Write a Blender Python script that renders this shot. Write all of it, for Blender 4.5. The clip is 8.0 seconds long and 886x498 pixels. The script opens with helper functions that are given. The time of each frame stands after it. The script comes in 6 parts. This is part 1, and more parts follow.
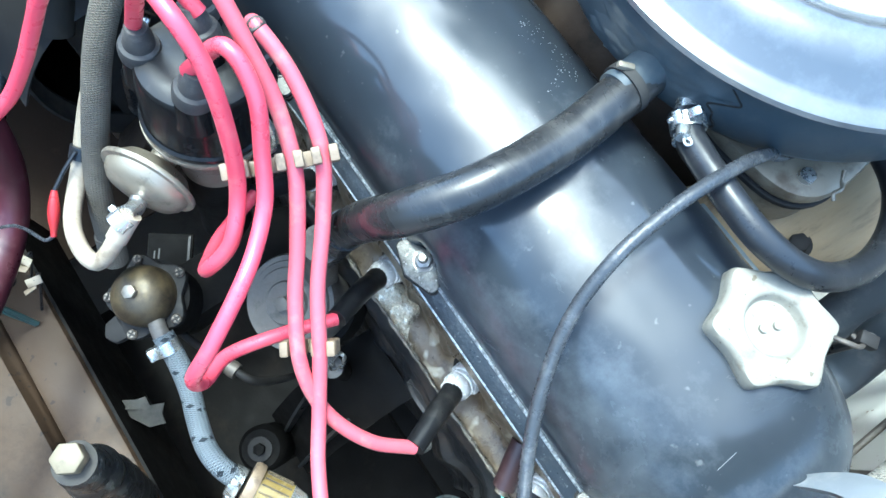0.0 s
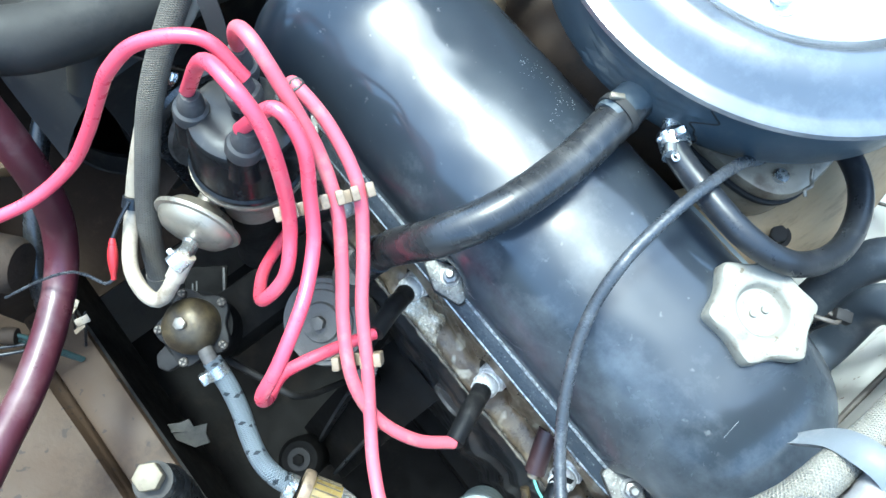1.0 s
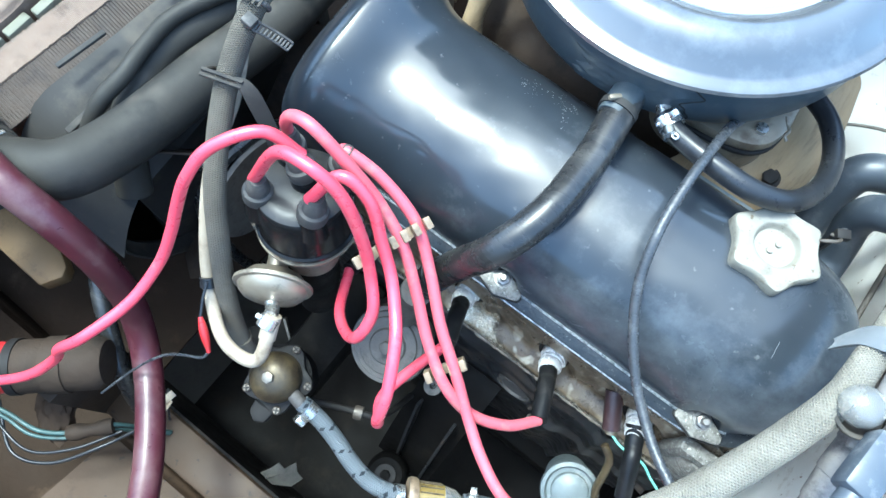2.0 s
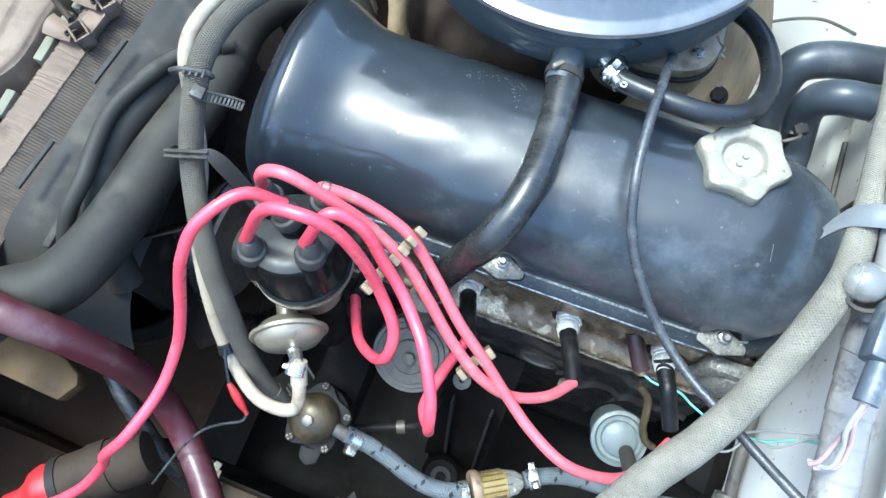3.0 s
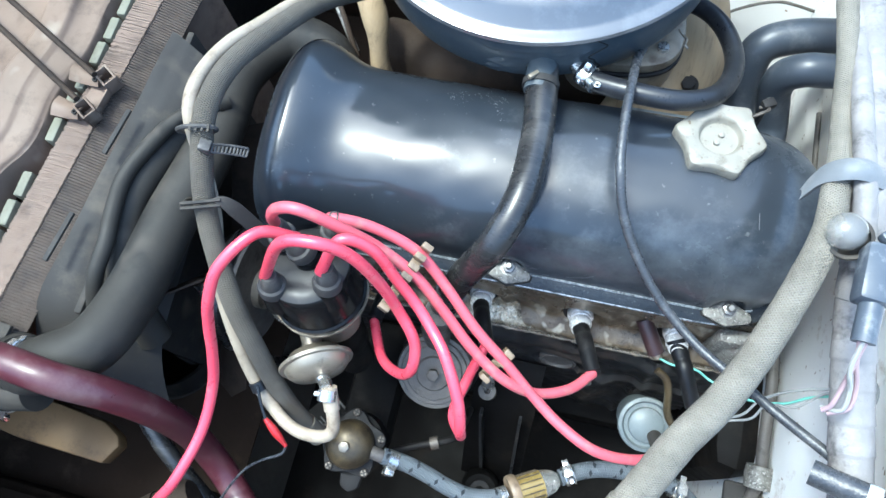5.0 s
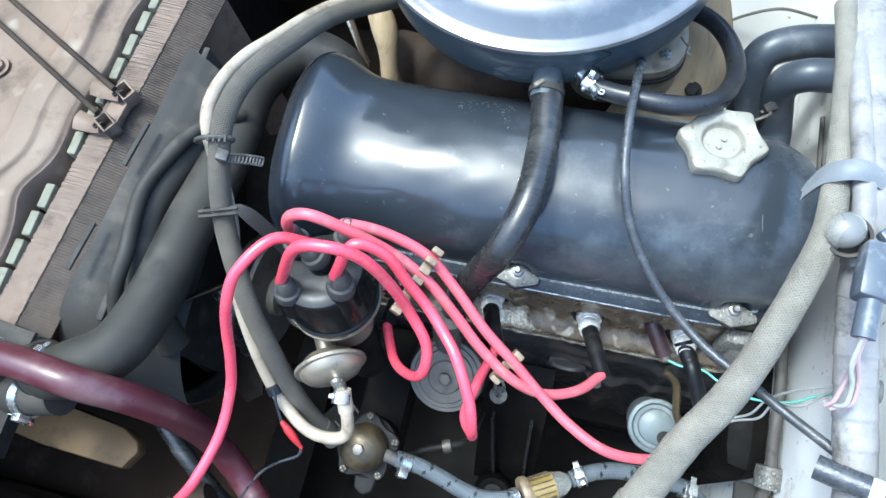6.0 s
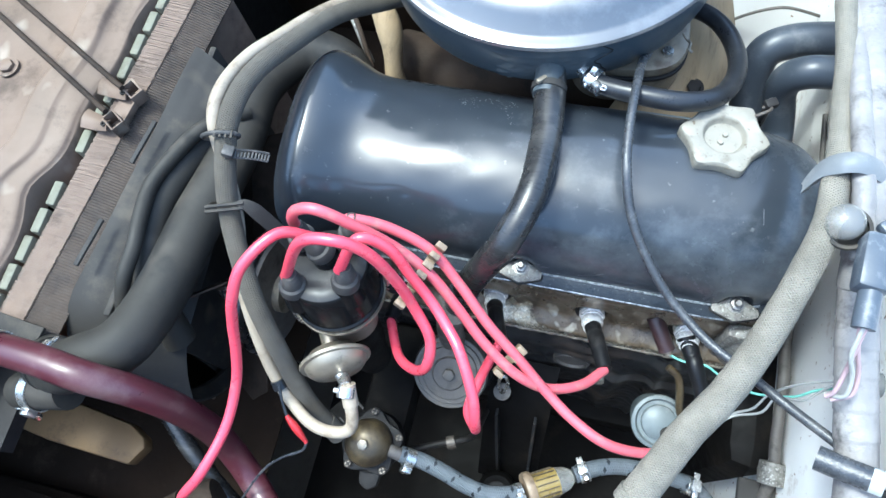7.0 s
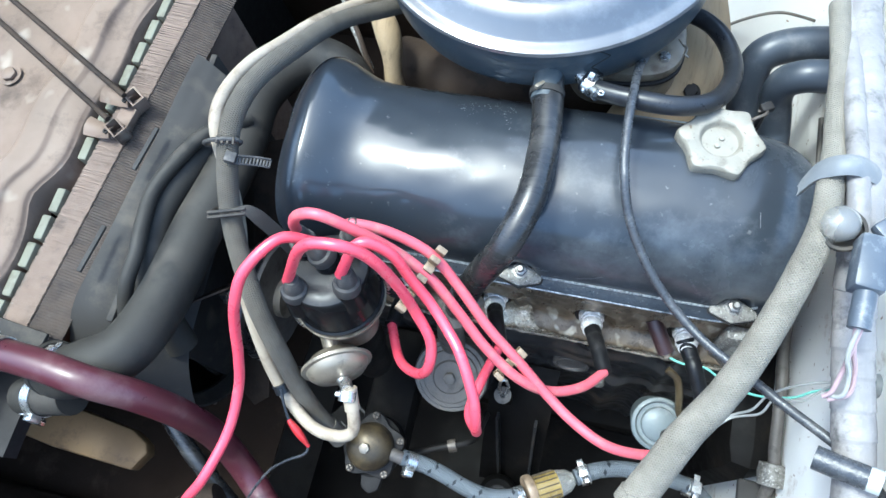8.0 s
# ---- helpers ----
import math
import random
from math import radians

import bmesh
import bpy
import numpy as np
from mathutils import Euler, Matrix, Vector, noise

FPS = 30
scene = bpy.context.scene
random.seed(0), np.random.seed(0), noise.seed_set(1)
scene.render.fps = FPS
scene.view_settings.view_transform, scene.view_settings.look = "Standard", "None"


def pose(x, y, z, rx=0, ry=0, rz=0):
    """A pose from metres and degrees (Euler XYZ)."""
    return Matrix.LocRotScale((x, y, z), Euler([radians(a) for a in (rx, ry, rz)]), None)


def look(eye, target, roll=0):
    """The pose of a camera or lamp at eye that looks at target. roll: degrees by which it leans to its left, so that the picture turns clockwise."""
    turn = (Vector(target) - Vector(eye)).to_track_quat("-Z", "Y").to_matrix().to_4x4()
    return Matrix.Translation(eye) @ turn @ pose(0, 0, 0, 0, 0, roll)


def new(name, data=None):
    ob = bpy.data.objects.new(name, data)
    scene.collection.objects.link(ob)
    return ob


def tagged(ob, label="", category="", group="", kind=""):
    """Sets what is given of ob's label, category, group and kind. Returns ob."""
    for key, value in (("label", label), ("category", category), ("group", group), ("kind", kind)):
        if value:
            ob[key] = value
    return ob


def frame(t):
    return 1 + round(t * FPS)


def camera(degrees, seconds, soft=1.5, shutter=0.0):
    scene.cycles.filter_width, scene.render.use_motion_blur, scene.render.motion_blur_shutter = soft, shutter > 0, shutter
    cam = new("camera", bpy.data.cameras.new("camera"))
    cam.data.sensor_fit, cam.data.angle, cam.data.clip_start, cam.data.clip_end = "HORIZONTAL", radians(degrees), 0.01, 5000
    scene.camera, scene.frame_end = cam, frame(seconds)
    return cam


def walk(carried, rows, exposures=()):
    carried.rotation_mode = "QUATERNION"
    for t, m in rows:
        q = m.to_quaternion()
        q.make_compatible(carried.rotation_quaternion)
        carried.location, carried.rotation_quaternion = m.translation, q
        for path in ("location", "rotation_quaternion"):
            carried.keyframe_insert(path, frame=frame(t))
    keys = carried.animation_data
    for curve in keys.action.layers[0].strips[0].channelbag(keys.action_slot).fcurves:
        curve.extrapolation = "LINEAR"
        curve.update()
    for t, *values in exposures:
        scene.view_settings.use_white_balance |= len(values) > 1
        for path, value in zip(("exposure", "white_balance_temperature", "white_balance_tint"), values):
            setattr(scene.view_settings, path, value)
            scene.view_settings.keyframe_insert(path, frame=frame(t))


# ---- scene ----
cam = camera(64.6, 8.0)
METRES, EYE, TILT, LEAN, TURN = 0.23, 1.1757, -73.091, -3.767, 55.334
ROWS = [
    (0.0, 0.0, 0.0, 0.0, 0.0, 0.0, -0.0),
    (0.5, -0.034, -0.0538, 0.0048, -0.27, 0.26, 1.65),
    (1.0, -0.0883, -0.2175, 0.0391, -0.77, 0.24, 4.46),
    (1.5, -0.1727, -0.3449, 0.0748, -1.54, 0.2, 9.22),
    (2.0, -0.2912, -0.4844, 0.1255, -2.43, -0.15, 17.97),
    (3.5, -0.3644, -0.5559, 0.1781, -6.17, -2.72, 39.4),
    (4.0, -0.4048, -0.5816, 0.1343, -5.86, -1.74, 40.86),
    (4.5, -0.4002, -0.6202, 0.1224, -5.23, -0.47, 41.17),
    (5.0, -0.3921, -0.6641, 0.1353, -4.51, 1.13, 42.48),
    (6.5, -0.4211, -0.7339, 0.0973, -2.83, 3.31, 43.07),
    (7.0, -0.4257, -0.7397, 0.089, -2.6, 3.66, 43.05),
    (7.5, -0.4266, -0.752, 0.0854, -2.57, 3.89, 43.16),
    (8.0, -0.4327, -0.7602, 0.0857, -2.62, 4.11, 43.37),
]
walk(cam, [(t, pose(0.0812, -0.0728, EYE, TILT, LEAN, TURN) @ pose(METRES * x, METRES * y, METRES * z, 90 + pitch, roll, yaw)) for t, x, y, z, yaw, pitch, roll in ROWS],
     exposures=[(0.0, 3.36, 5400, -12), (2.0, 3.22, 5450, -11), (3.5, 2.96, 5600, -8), (8.0, 2.88, 5600, -6)])


# ---- light ----
world = bpy.data.worlds.new("sky")
scene.world = world
world.use_nodes = True
wn = world.node_tree.nodes
sky = wn.new("ShaderNodeTexSky")
sky.sky_type, sky.sun_disc = "NISHITA", False
sky.sun_elevation, sky.sun_rotation = radians(72), radians(-75)
sky.air_density, sky.dust_density, sky.ozone_density = 0.7, 2.2, 0.5
wn["Background"].inputs["Strength"].default_value = 0.15
world.node_tree.links.new(sky.outputs["Color"], wn["Background"].inputs["Color"])
sun = new("sun", bpy.data.lights.new("sun", "SUN"))
sun.data.energy, sun.data.angle, sun.data.color = 0.6, radians(10), (1.0, 0.98, 0.95)
sun.matrix_world = look((-0.66, 0.18, 2.9), (0, 0, 0.8))


# ---- materials ----
def mat(name, a, b=None, rough=0.5, metal=0.0, scale=30.0, third=None, amount=0.4, tscale=12.0, bump=0.1, bscale=300.0, coat=0.0, rvar=0.12, spec=0.5, stretch=(1, 1, 1), speck=None):
    m = bpy.data.materials.new(name)
    m.use_nodes = True
    n, link = m.node_tree.nodes, m.node_tree.links.new
    bsdf = n["Principled BSDF"]
    tc, mp = n.new("ShaderNodeTexCoord"), n.new("ShaderNodeMapping")
    mp.inputs["Scale"].default_value = stretch
    link(tc.outputs["Object"], mp.inputs["Vector"])

    def tex(s, detail, r=0.6):
        t = n.new("ShaderNodeTexNoise")
        t.inputs["Scale"].default_value, t.inputs["Detail"].default_value, t.inputs["Roughness"].default_value = s, detail, r
        link(mp.outputs["Vector"], t.inputs["Vector"])
        return t.outputs["Fac"]

    def span(src, lo, hi, to0, to1):
        r = n.new("ShaderNodeMapRange")
        for k, v in zip(("From Min", "From Max", "To Min", "To Max"), (lo, hi, to0, to1)):
            r.inputs[k].default_value = v
        link(src, r.inputs["Value"])
        return r.outputs["Result"]

    def mix(fac, c0, c1):
        x = n.new("ShaderNodeMix")
        x.data_type = "RGBA"
        link(fac, x.inputs["Factor"])
        for sock, c in ((x.inputs[6], c0), (x.inputs[7], c1)):
            if isinstance(c, tuple):
                sock.default_value = (*c, 1)
            else:
                link(c, sock)
        return x.outputs[2]

    big = tex(scale, 5)
    col = mix(span(big, 0.32, 0.68, 0, 1), a, b or tuple(0.8 * v for v in a))
    if third:
        stain = tex(tscale, 8, 0.7)
        col = mix(span(stain, 0.62 - 0.25 * amount, 0.72 - 0.1 * amount, 0, 1), col, third)
    if speck:
        col = mix(span(tex(speck[1], 2, 0.5), speck[2], speck[2] + (speck[3] if len(speck) > 3 else 0.03), 0, 1), col, speck[0])
    link(col, bsdf.inputs["Base Color"])
    link(span(tex(scale * 2.3, 6, 0.7), 0.3, 0.7, max(0.02, rough - rvar), min(1, rough + rvar)), bsdf.inputs["Roughness"])
    bsdf.inputs["Metallic"].default_value = metal
    bsdf.inputs["Coat Weight"].default_value = coat
    bsdf.inputs["Coat Roughness"].default_value = 0.14
    bsdf.inputs["Specular IOR Level"].default_value = spec
    if bump:
        bp = n.new("ShaderNodeBump")
        bp.inputs["Strength"].default_value, bp.inputs["Distance"].default_value = bump, 0.002
        link(tex(bscale, 4), bp.inputs["Height"])
        link(bp.outputs["Normal"], bsdf.inputs["Normal"])
    return m


BLACK_PAINT = mat("black_paint", (0.0165, 0.02, 0.0255), (0.027, 0.032, 0.0385), 0.42, 0, 8, (0.07, 0.077, 0.085), 0.42, 8, 0.04, 26, 0.95, 0.08, 0.12, speck=((0.085, 0.087, 0.089), 160, 0.7, 0.1))


def smudged(m, scale, rough_to, weight_to):
    """Dust and wiped smears: the gloss of the coat dulls in uneven patches."""
    n, link = m.node_tree.nodes, m.node_tree.links.new
    b = n["Principled BSDF"]
    tc = n.new("ShaderNodeTexCoord")
    t = n.new("ShaderNodeTexNoise")
    t.inputs["Scale"].default_value, t.inputs["Detail"].default_value, t.inputs["Roughness"].default_value, t.inputs["Distortion"].default_value = scale, 7, 0.68, 0.6
    link(tc.outputs["Object"], t.inputs["Vector"])
    for sock, lo, hi in ((b.inputs["Coat Roughness"], *rough_to), (b.inputs["Coat Weight"], *weight_to)):
        r = n.new("ShaderNodeMapRange")
        r.inputs["From Min"].default_value, r.inputs["From Max"].default_value = 0.42, 0.66
        r.inputs["To Min"].default_value, r.inputs["To Max"].default_value = lo, hi
        link(t.outputs["Fac"], r.inputs["Value"])
        link(r.outputs["Result"], sock)


smudged(BLACK_PAINT, 11, (0.11, 0.3), (1.0, 0.5))
LID_PAINT = mat("lid_paint", (0.075, 0.079, 0.085), (0.095, 0.099, 0.105), 0.2, 0.3, 9, (0.14, 0.143, 0.148), 0.38, 12, 0.03, 60, 0.8, 0.07, 0.8)
smudged(LID_PAINT, 10, (0.08, 0.24), (0.9, 0.5))
# Pale colour stands in for bright sky mirrored in the dark lid.
LID_SKY_PALE = mat("sky_pale_lid_paint", (0.62, 0.65, 0.68), (0.52, 0.55, 0.58), 0.16, 0.55, 14, (0.5, 0.3, 0.19), 0.08, 40, 0.03, 60, 0.6, 0.06, 1.0)
POT_PAINT = mat("pot_paint", (0.034, 0.045, 0.054), (0.046, 0.059, 0.068), 0.4, 0, 14, (0.075, 0.083, 0.085), 0.34, 20, 0.04, 120, 0.1, 0.1, 0.4)
FLANGE = mat("glossy_black_paint", (0.014, 0.017, 0.021), (0.021, 0.024, 0.028), 0.34, 0, 60, (0.045, 0.047, 0.05), 0.3, 160, 0.3, 300, 0.15, 0.1, 0.3, speck=((0.1, 0.1, 0.1), 420, 0.66, 0.1))
FLECK = mat("pale_worn_paint", (0.2, 0.205, 0.21), (0.13, 0.135, 0.14), 0.6, 0, 90, (0.08, 0.083, 0.087), 0.4, 120, 0.1, 300)
# Bright grey paints the glint along the flange's outer edge.
EDGE_GLINT = mat("edge_glint", (0.3, 0.315, 0.33), (0.12, 0.13, 0.14), 0.28, 0.5, 120, (0.03, 0.034, 0.038), 0.5, 90, 0.2, 300)
RUBBER = mat("rubber", (0.013, 0.013, 0.0135), (0.02, 0.0195, 0.0195), 0.28, 0, 40, (0.05, 0.047, 0.043), 0.36, 50, 0.06, 180, 0, 0.1, 0.5, stretch=(0.35, 1, 1))
SHINY_RUBBER = mat("shiny_rubber", (0.012, 0.013, 0.015), (0.018, 0.019, 0.022), 0.32, 0, 40, (0.035, 0.035, 0.035), 0.25, 60, 0.03, 260, 0, 0.1, 0.4)
DUSTY_RUBBER = mat("dusty_rubber", (0.0245, 0.022, 0.018), (0.033, 0.0295, 0.0245), 0.65, 0, 14, (0.0078, 0.0078, 0.0078), 0.48, 9, 0.06, 300, 0, 0.12, 0.26, speck=((0.05, 0.043, 0.035), 30, 0.57, 0.15))
GREY_RUBBER = mat("grey_rubber", (0.13, 0.137, 0.143), (0.17, 0.177, 0.182), 0.6, 0, 30, (0.24, 0.235, 0.22), 0.35, 40, 0.08, 240)
BOOT = mat("boot_rubber", (0.036, 0.0335, 0.031), (0.055, 0.05, 0.046), 0.6, 0, 60, (0.1, 0.09, 0.08), 0.4, 80, 0.08, 400, 0, 0.12, 0.35)
PLUG_BOOT = mat("black_rubber_boot", (0.006, 0.006, 0.0067), (0.0095, 0.0095, 0.0103), 0.36, 0, 50, (0.025, 0.0235, 0.0225), 0.3, 70, 0.12, 200, 0, 0.1, 0.25)
PINK = mat("pink_silicone", (0.64, 0.066, 0.1), (0.58, 0.054, 0.088), 0.33, 0, 40, (0.56, 0.1, 0.12), 0.18, 60, 0.03, 300, 0.2)
PINK_DUSTY = mat("dusty_pink_silicone", (0.55, 0.1, 0.125), (0.5, 0.083, 0.108), 0.42, 0, 40, (0.45, 0.15, 0.145), 0.35, 70, 0.05, 300)
HEATER_RUBBER = mat("blue_black_rubber", (0.036, 0.044, 0.058), (0.05, 0.06, 0.076), 0.38, 0, 22, (0.1, 0.107, 0.118), 0.35, 26, 0.04, 240)
MAROON = mat("maroon_rubber", (0.048, 0.011, 0.016), (0.07, 0.017, 0.023), 0.36, 0, 14, (0.11, 0.06, 0.06), 0.34, 14, 0.04, 240)
BAKELITE = mat("bakelite", (0.007, 0.007, 0.0072), (0.01, 0.0098, 0.0098), 0.2, 0, 40, (0.028, 0.0255, 0.024), 0.25, 46, 0.02, 260, 0, 0.06, 0.16)
CAP_PLASTIC = mat("ivory_plastic", (0.235, 0.217, 0.176), (0.2, 0.183, 0.146), 0.5, 0, 60, (0.13, 0.111, 0.083), 0.32, 90, 0.08, 350, speck=((0.12, 0.095, 0.065), 220, 0.69))
CLIP_PLASTIC = mat("beige_plastic", (0.24, 0.175, 0.112), (0.185, 0.133, 0.084), 0.5, 0, 80, (0.1, 0.071, 0.046), 0.42, 120, 0.06, 400)
ALLOY = mat("oily_alloy", (0.25, 0.2, 0.138), (0.13, 0.095, 0.06), 0.32, 0.3, 30, (0.03, 0.02, 0.013), 0.52, 24, 0.4, 120, 0, 0.15, stretch=(1, 1, 0.45), speck=((0.42, 0.37, 0.28), 70, 0.62, 0.08))
EDGE_ALLOY = mat("worn_alloy_edge", (0.6, 0.53, 0.4), (0.34, 0.28, 0.19), 0.26, 0.5, 90, (0.05, 0.036, 0.024), 0.45, 70, 0.8, 240, 0, 0.15, speck=((0.8, 0.74, 0.6), 240, 0.6, 0.06))
STEEL = mat("dull_steel", (0.26, 0.25, 0.235), (0.19, 0.18, 0.166), 0.34, 0.6, 80, (0.06, 0.05, 0.042), 0.4, 100, 0.1, 300)
GASKET = mat("gasket", (0.16, 0.13, 0.1), (0.3, 0.26, 0.2), 0.5, 0.3, 160, (0.05, 0.04, 0.035), 0.4, 120, 0.5, 400)
PLUG = mat("plug_steel", (0.85, 0.84, 0.81), (0.7, 0.68, 0.65), 0.25, 0.3, 80, (0.3, 0.26, 0.2), 0.25, 90, 0.05, 300)
PORCELAIN = mat("plug_porcelain", (0.62, 0.61, 0.58), (0.54, 0.53, 0.5), 0.22, 0, 90, (0.3, 0.27, 0.22), 0.25, 120, 0.03, 300, 0.3)
ZINC = mat("zinc", (0.66, 0.65, 0.62), (0.55, 0.54, 0.51), 0.28, 0.9, 60, (0.3, 0.27, 0.22), 0.25, 70, 0.05, 300)
DULL_ZINC = mat("dull_zinc", (0.32, 0.275, 0.21), (0.24, 0.204, 0.153), 0.38, 0.5, 50, (0.12, 0.094, 0.065), 0.36, 60, 0.06, 300)
CHROME = mat("bright_steel", (0.8, 0.8, 0.8), (0.68, 0.67, 0.65), 0.18, 1.0, 60, (0.35, 0.32, 0.28), 0.15, 90, 0.03, 300)
PLATE = mat("stained_steel", (0.19, 0.18, 0.158), (0.115, 0.105, 0.088), 0.5, 0.15, 200, (0.035, 0.03, 0.024), 0.5, 150, 0.4, 260, 0, 0.12, 0.5, speck=((0.3, 0.29, 0.26), 500, 0.6, 0.06))
BRASS = mat("old_brass", (0.11, 0.082, 0.042), (0.06, 0.044, 0.025), 0.42, 0.4, 40, (0.024, 0.017, 0.012), 0.6, 50, 0.1, 200)
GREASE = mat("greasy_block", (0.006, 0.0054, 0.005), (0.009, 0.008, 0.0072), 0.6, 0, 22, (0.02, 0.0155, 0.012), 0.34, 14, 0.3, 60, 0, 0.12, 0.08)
BLOCK = mat("block_paint", (0.018, 0.0178, 0.018), (0.028, 0.027, 0.027), 0.36, 0, 20, (0.075, 0.056, 0.043), 0.42, 17, 0.25, 60, 0, 0.12, 0.4)
CAST_GREY = mat("cast_grey", (0.088, 0.077, 0.066), (0.115, 0.101, 0.087), 0.6, 0.15, 60, (0.04, 0.033, 0.027), 0.4, 50, 0.25, 260)
PALE_CAST = mat("pale_cast", (0.14, 0.16, 0.162), (0.11, 0.128, 0.13), 0.5, 0.1, 50, (0.2, 0.21, 0.205), 0.3, 60, 0.12, 240)
CREAM = mat("cream_body_paint", (0.8, 0.785, 0.74), (0.74, 0.715, 0.665), 0.42, 0, 8, (0.45, 0.37, 0.29), 0.2, 24, 0.06, 120, speck=((0.3, 0.2, 0.13), 130, 0.7))
# Body cream with brown dust, darkened for the shade on the near fender.
SHADED_DUSTY_CREAM = mat("shaded_dusty_cream_paint", (0.066, 0.041, 0.024), (0.048, 0.03, 0.0175), 0.6, 0, 7, (0.023, 0.0145, 0.0092), 0.38, 12, 0.1, 160, 0, 0.12, 0.3, speck=((0.024, 0.0165, 0.012), 90, 0.66))
BEIGE_PLATE = mat("dusty_beige_paint", (0.165, 0.104, 0.048), (0.125, 0.078, 0.036), 0.6, 0, 9, (0.05, 0.03, 0.016), 0.36, 16, 0.1, 160, 0, 0.1, 0.3)
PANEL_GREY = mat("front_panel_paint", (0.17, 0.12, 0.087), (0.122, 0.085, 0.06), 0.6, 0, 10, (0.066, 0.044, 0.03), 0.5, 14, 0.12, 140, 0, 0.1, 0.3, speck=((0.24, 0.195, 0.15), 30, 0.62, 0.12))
FIN = mat("dusty_fin", (0.185, 0.13, 0.096), (0.15, 0.105, 0.077), 0.75, 0, 40, (0.09, 0.062, 0.045), 0.4, 30, 0.1, 300)
FIN_DARK = mat("dark_fin", (0.062, 0.044, 0.032), (0.046, 0.033, 0.024), 0.8, 0, 60, (0.024, 0.017, 0.0125), 0.4, 40, 0.3, 260)
SHROUD = mat("shroud_paint", (0.029, 0.0267, 0.0245), (0.039, 0.036, 0.0325), 0.7, 0, 12, (0.068, 0.058, 0.046), 0.42, 20, 0.08, 120, 0, 0.1, 0.2, speck=((0.095, 0.08, 0.062), 16, 0.63, 0.1))
BROWN = mat("dusty_casting", (0.04, 0.027, 0.018), (0.027, 0.019, 0.0135), 0.75, 0, 26, (0.014, 0.011, 0.009), 0.4, 22, 0.3, 150, 0, 0.1, 0.2)
HEAT_WRAP = mat("brown_fibre", (0.3, 0.22, 0.125), (0.21, 0.15, 0.083), 0.85, 0, 60, (0.13, 0.088, 0.05), 0.4, 60, 0.5, 120, stretch=(1, 0.15, 1))
WHITE_TUBE = mat("white_vinyl", (0.34, 0.285, 0.215), (0.27, 0.22, 0.162), 0.55, 0, 40, (0.12, 0.085, 0.055), 0.46, 30, 0.04, 240, 0, 0.1, 0.3)
TAPE = mat("grey_tape", (0.24, 0.226, 0.215), (0.17, 0.16, 0.154), 0.55, 0, 40, (0.085, 0.08, 0.077), 0.34, 46, 1.0, 60, 0, 0.12, 0.4, speck=((0.31, 0.29, 0.265), 50, 0.6, 0.2))
AMBER = mat("amber_plastic", (0.26, 0.19, 0.06), (0.2, 0.14, 0.045), 0.25, 0, 50, (0.13, 0.09, 0.035), 0.3, 60, 0.02, 200, 0.4)
WHITE_PLASTIC = mat("clear_plastic", (0.42, 0.44, 0.43), (0.34, 0.36, 0.35), 0.18, 0, 40, (0.25, 0.25, 0.22), 0.2, 90, 0.02, 200, 0.5)
CLEAR = mat("clear_moulded_plastic", (0.9, 0.89, 0.85), (0.8, 0.78, 0.72), 0.08, 0, 30, None, 0.5, 130, 0.6, 70)
CLEAR.node_tree.nodes["Principled BSDF"].inputs["Transmission Weight"].default_value = 0.85
CABLE = mat("cable_sheath", (0.034, 0.036, 0.04), (0.046, 0.048, 0.052), 0.28, 0, 60, (0.08, 0.08, 0.08), 0.4, 60, 0.25, 500)
CONNECTOR = mat("blue_grey_plastic", (0.05, 0.06, 0.075), (0.07, 0.082, 0.1), 0.45, 0, 40, (0.17, 0.18, 0.19), 0.35, 60, 0.08, 240)
DUSTY_CROWN = mat("dusty_bakelite", (0.016, 0.015, 0.0145), (0.025, 0.023, 0.0215), 0.36, 0, 40, (0.05, 0.045, 0.04), 0.35, 60, 0.04, 300, 0, 0.1, 0.35)
RED_PLASTIC = mat("red_plastic", (0.42, 0.022, 0.026), (0.34, 0.018, 0.022), 0.35, 0, 40, (0.2, 0.035, 0.03), 0.2, 50, 0.03, 200)
GREEN_WIRE = mat("green_wire", (0.2, 0.5, 0.4), (0.16, 0.42, 0.34), 0.4, 0, 40, None, 0, 1, 0)
# Brown grime, with the front fender's shade mixed into the colour.
SHADED_GRIME = mat("shaded_brown_grime", (0.036, 0.024, 0.016), (0.024, 0.016, 0.011), 0.8, 0, 9, (0.065, 0.044, 0.028), 0.3, 14, 0.3, 120, 0, 0.1, 0.12)
TEAL_WIRE = mat("teal_wire", (0.055, 0.098, 0.092), (0.037, 0.07, 0.067), 0.5, 0, 40, (0.04, 0.035, 0.03), 0.35, 60, 0)
SCREW_TAN = mat("rusty_screw", (0.1, 0.084, 0.068), (0.07, 0.057, 0.046), 0.5, 0.3, 90, (0.03, 0.022, 0.017), 0.4, 120, 0.1, 300)
MOUNT_RUBBER = mat("dirty_mount_rubber", (0.0048, 0.0043, 0.0038), (0.0034, 0.003, 0.0027), 0.75, 0, 40, (0.01, 0.0085, 0.007), 0.4, 40, 0.2, 200, 0, 0.1, 0.08)
SCRAP = mat("torn_card", (0.034, 0.031, 0.026), (0.022, 0.02, 0.017), 0.8, 0, 30, (0.01, 0.009, 0.008), 0.5, 40, 0.2, 120)
POST_CAP = mat("dull_ivory_cap", (0.17, 0.135, 0.082), (0.13, 0.102, 0.06), 0.5, 0, 60, (0.07, 0.052, 0.032), 0.4, 90, 0.08, 300)
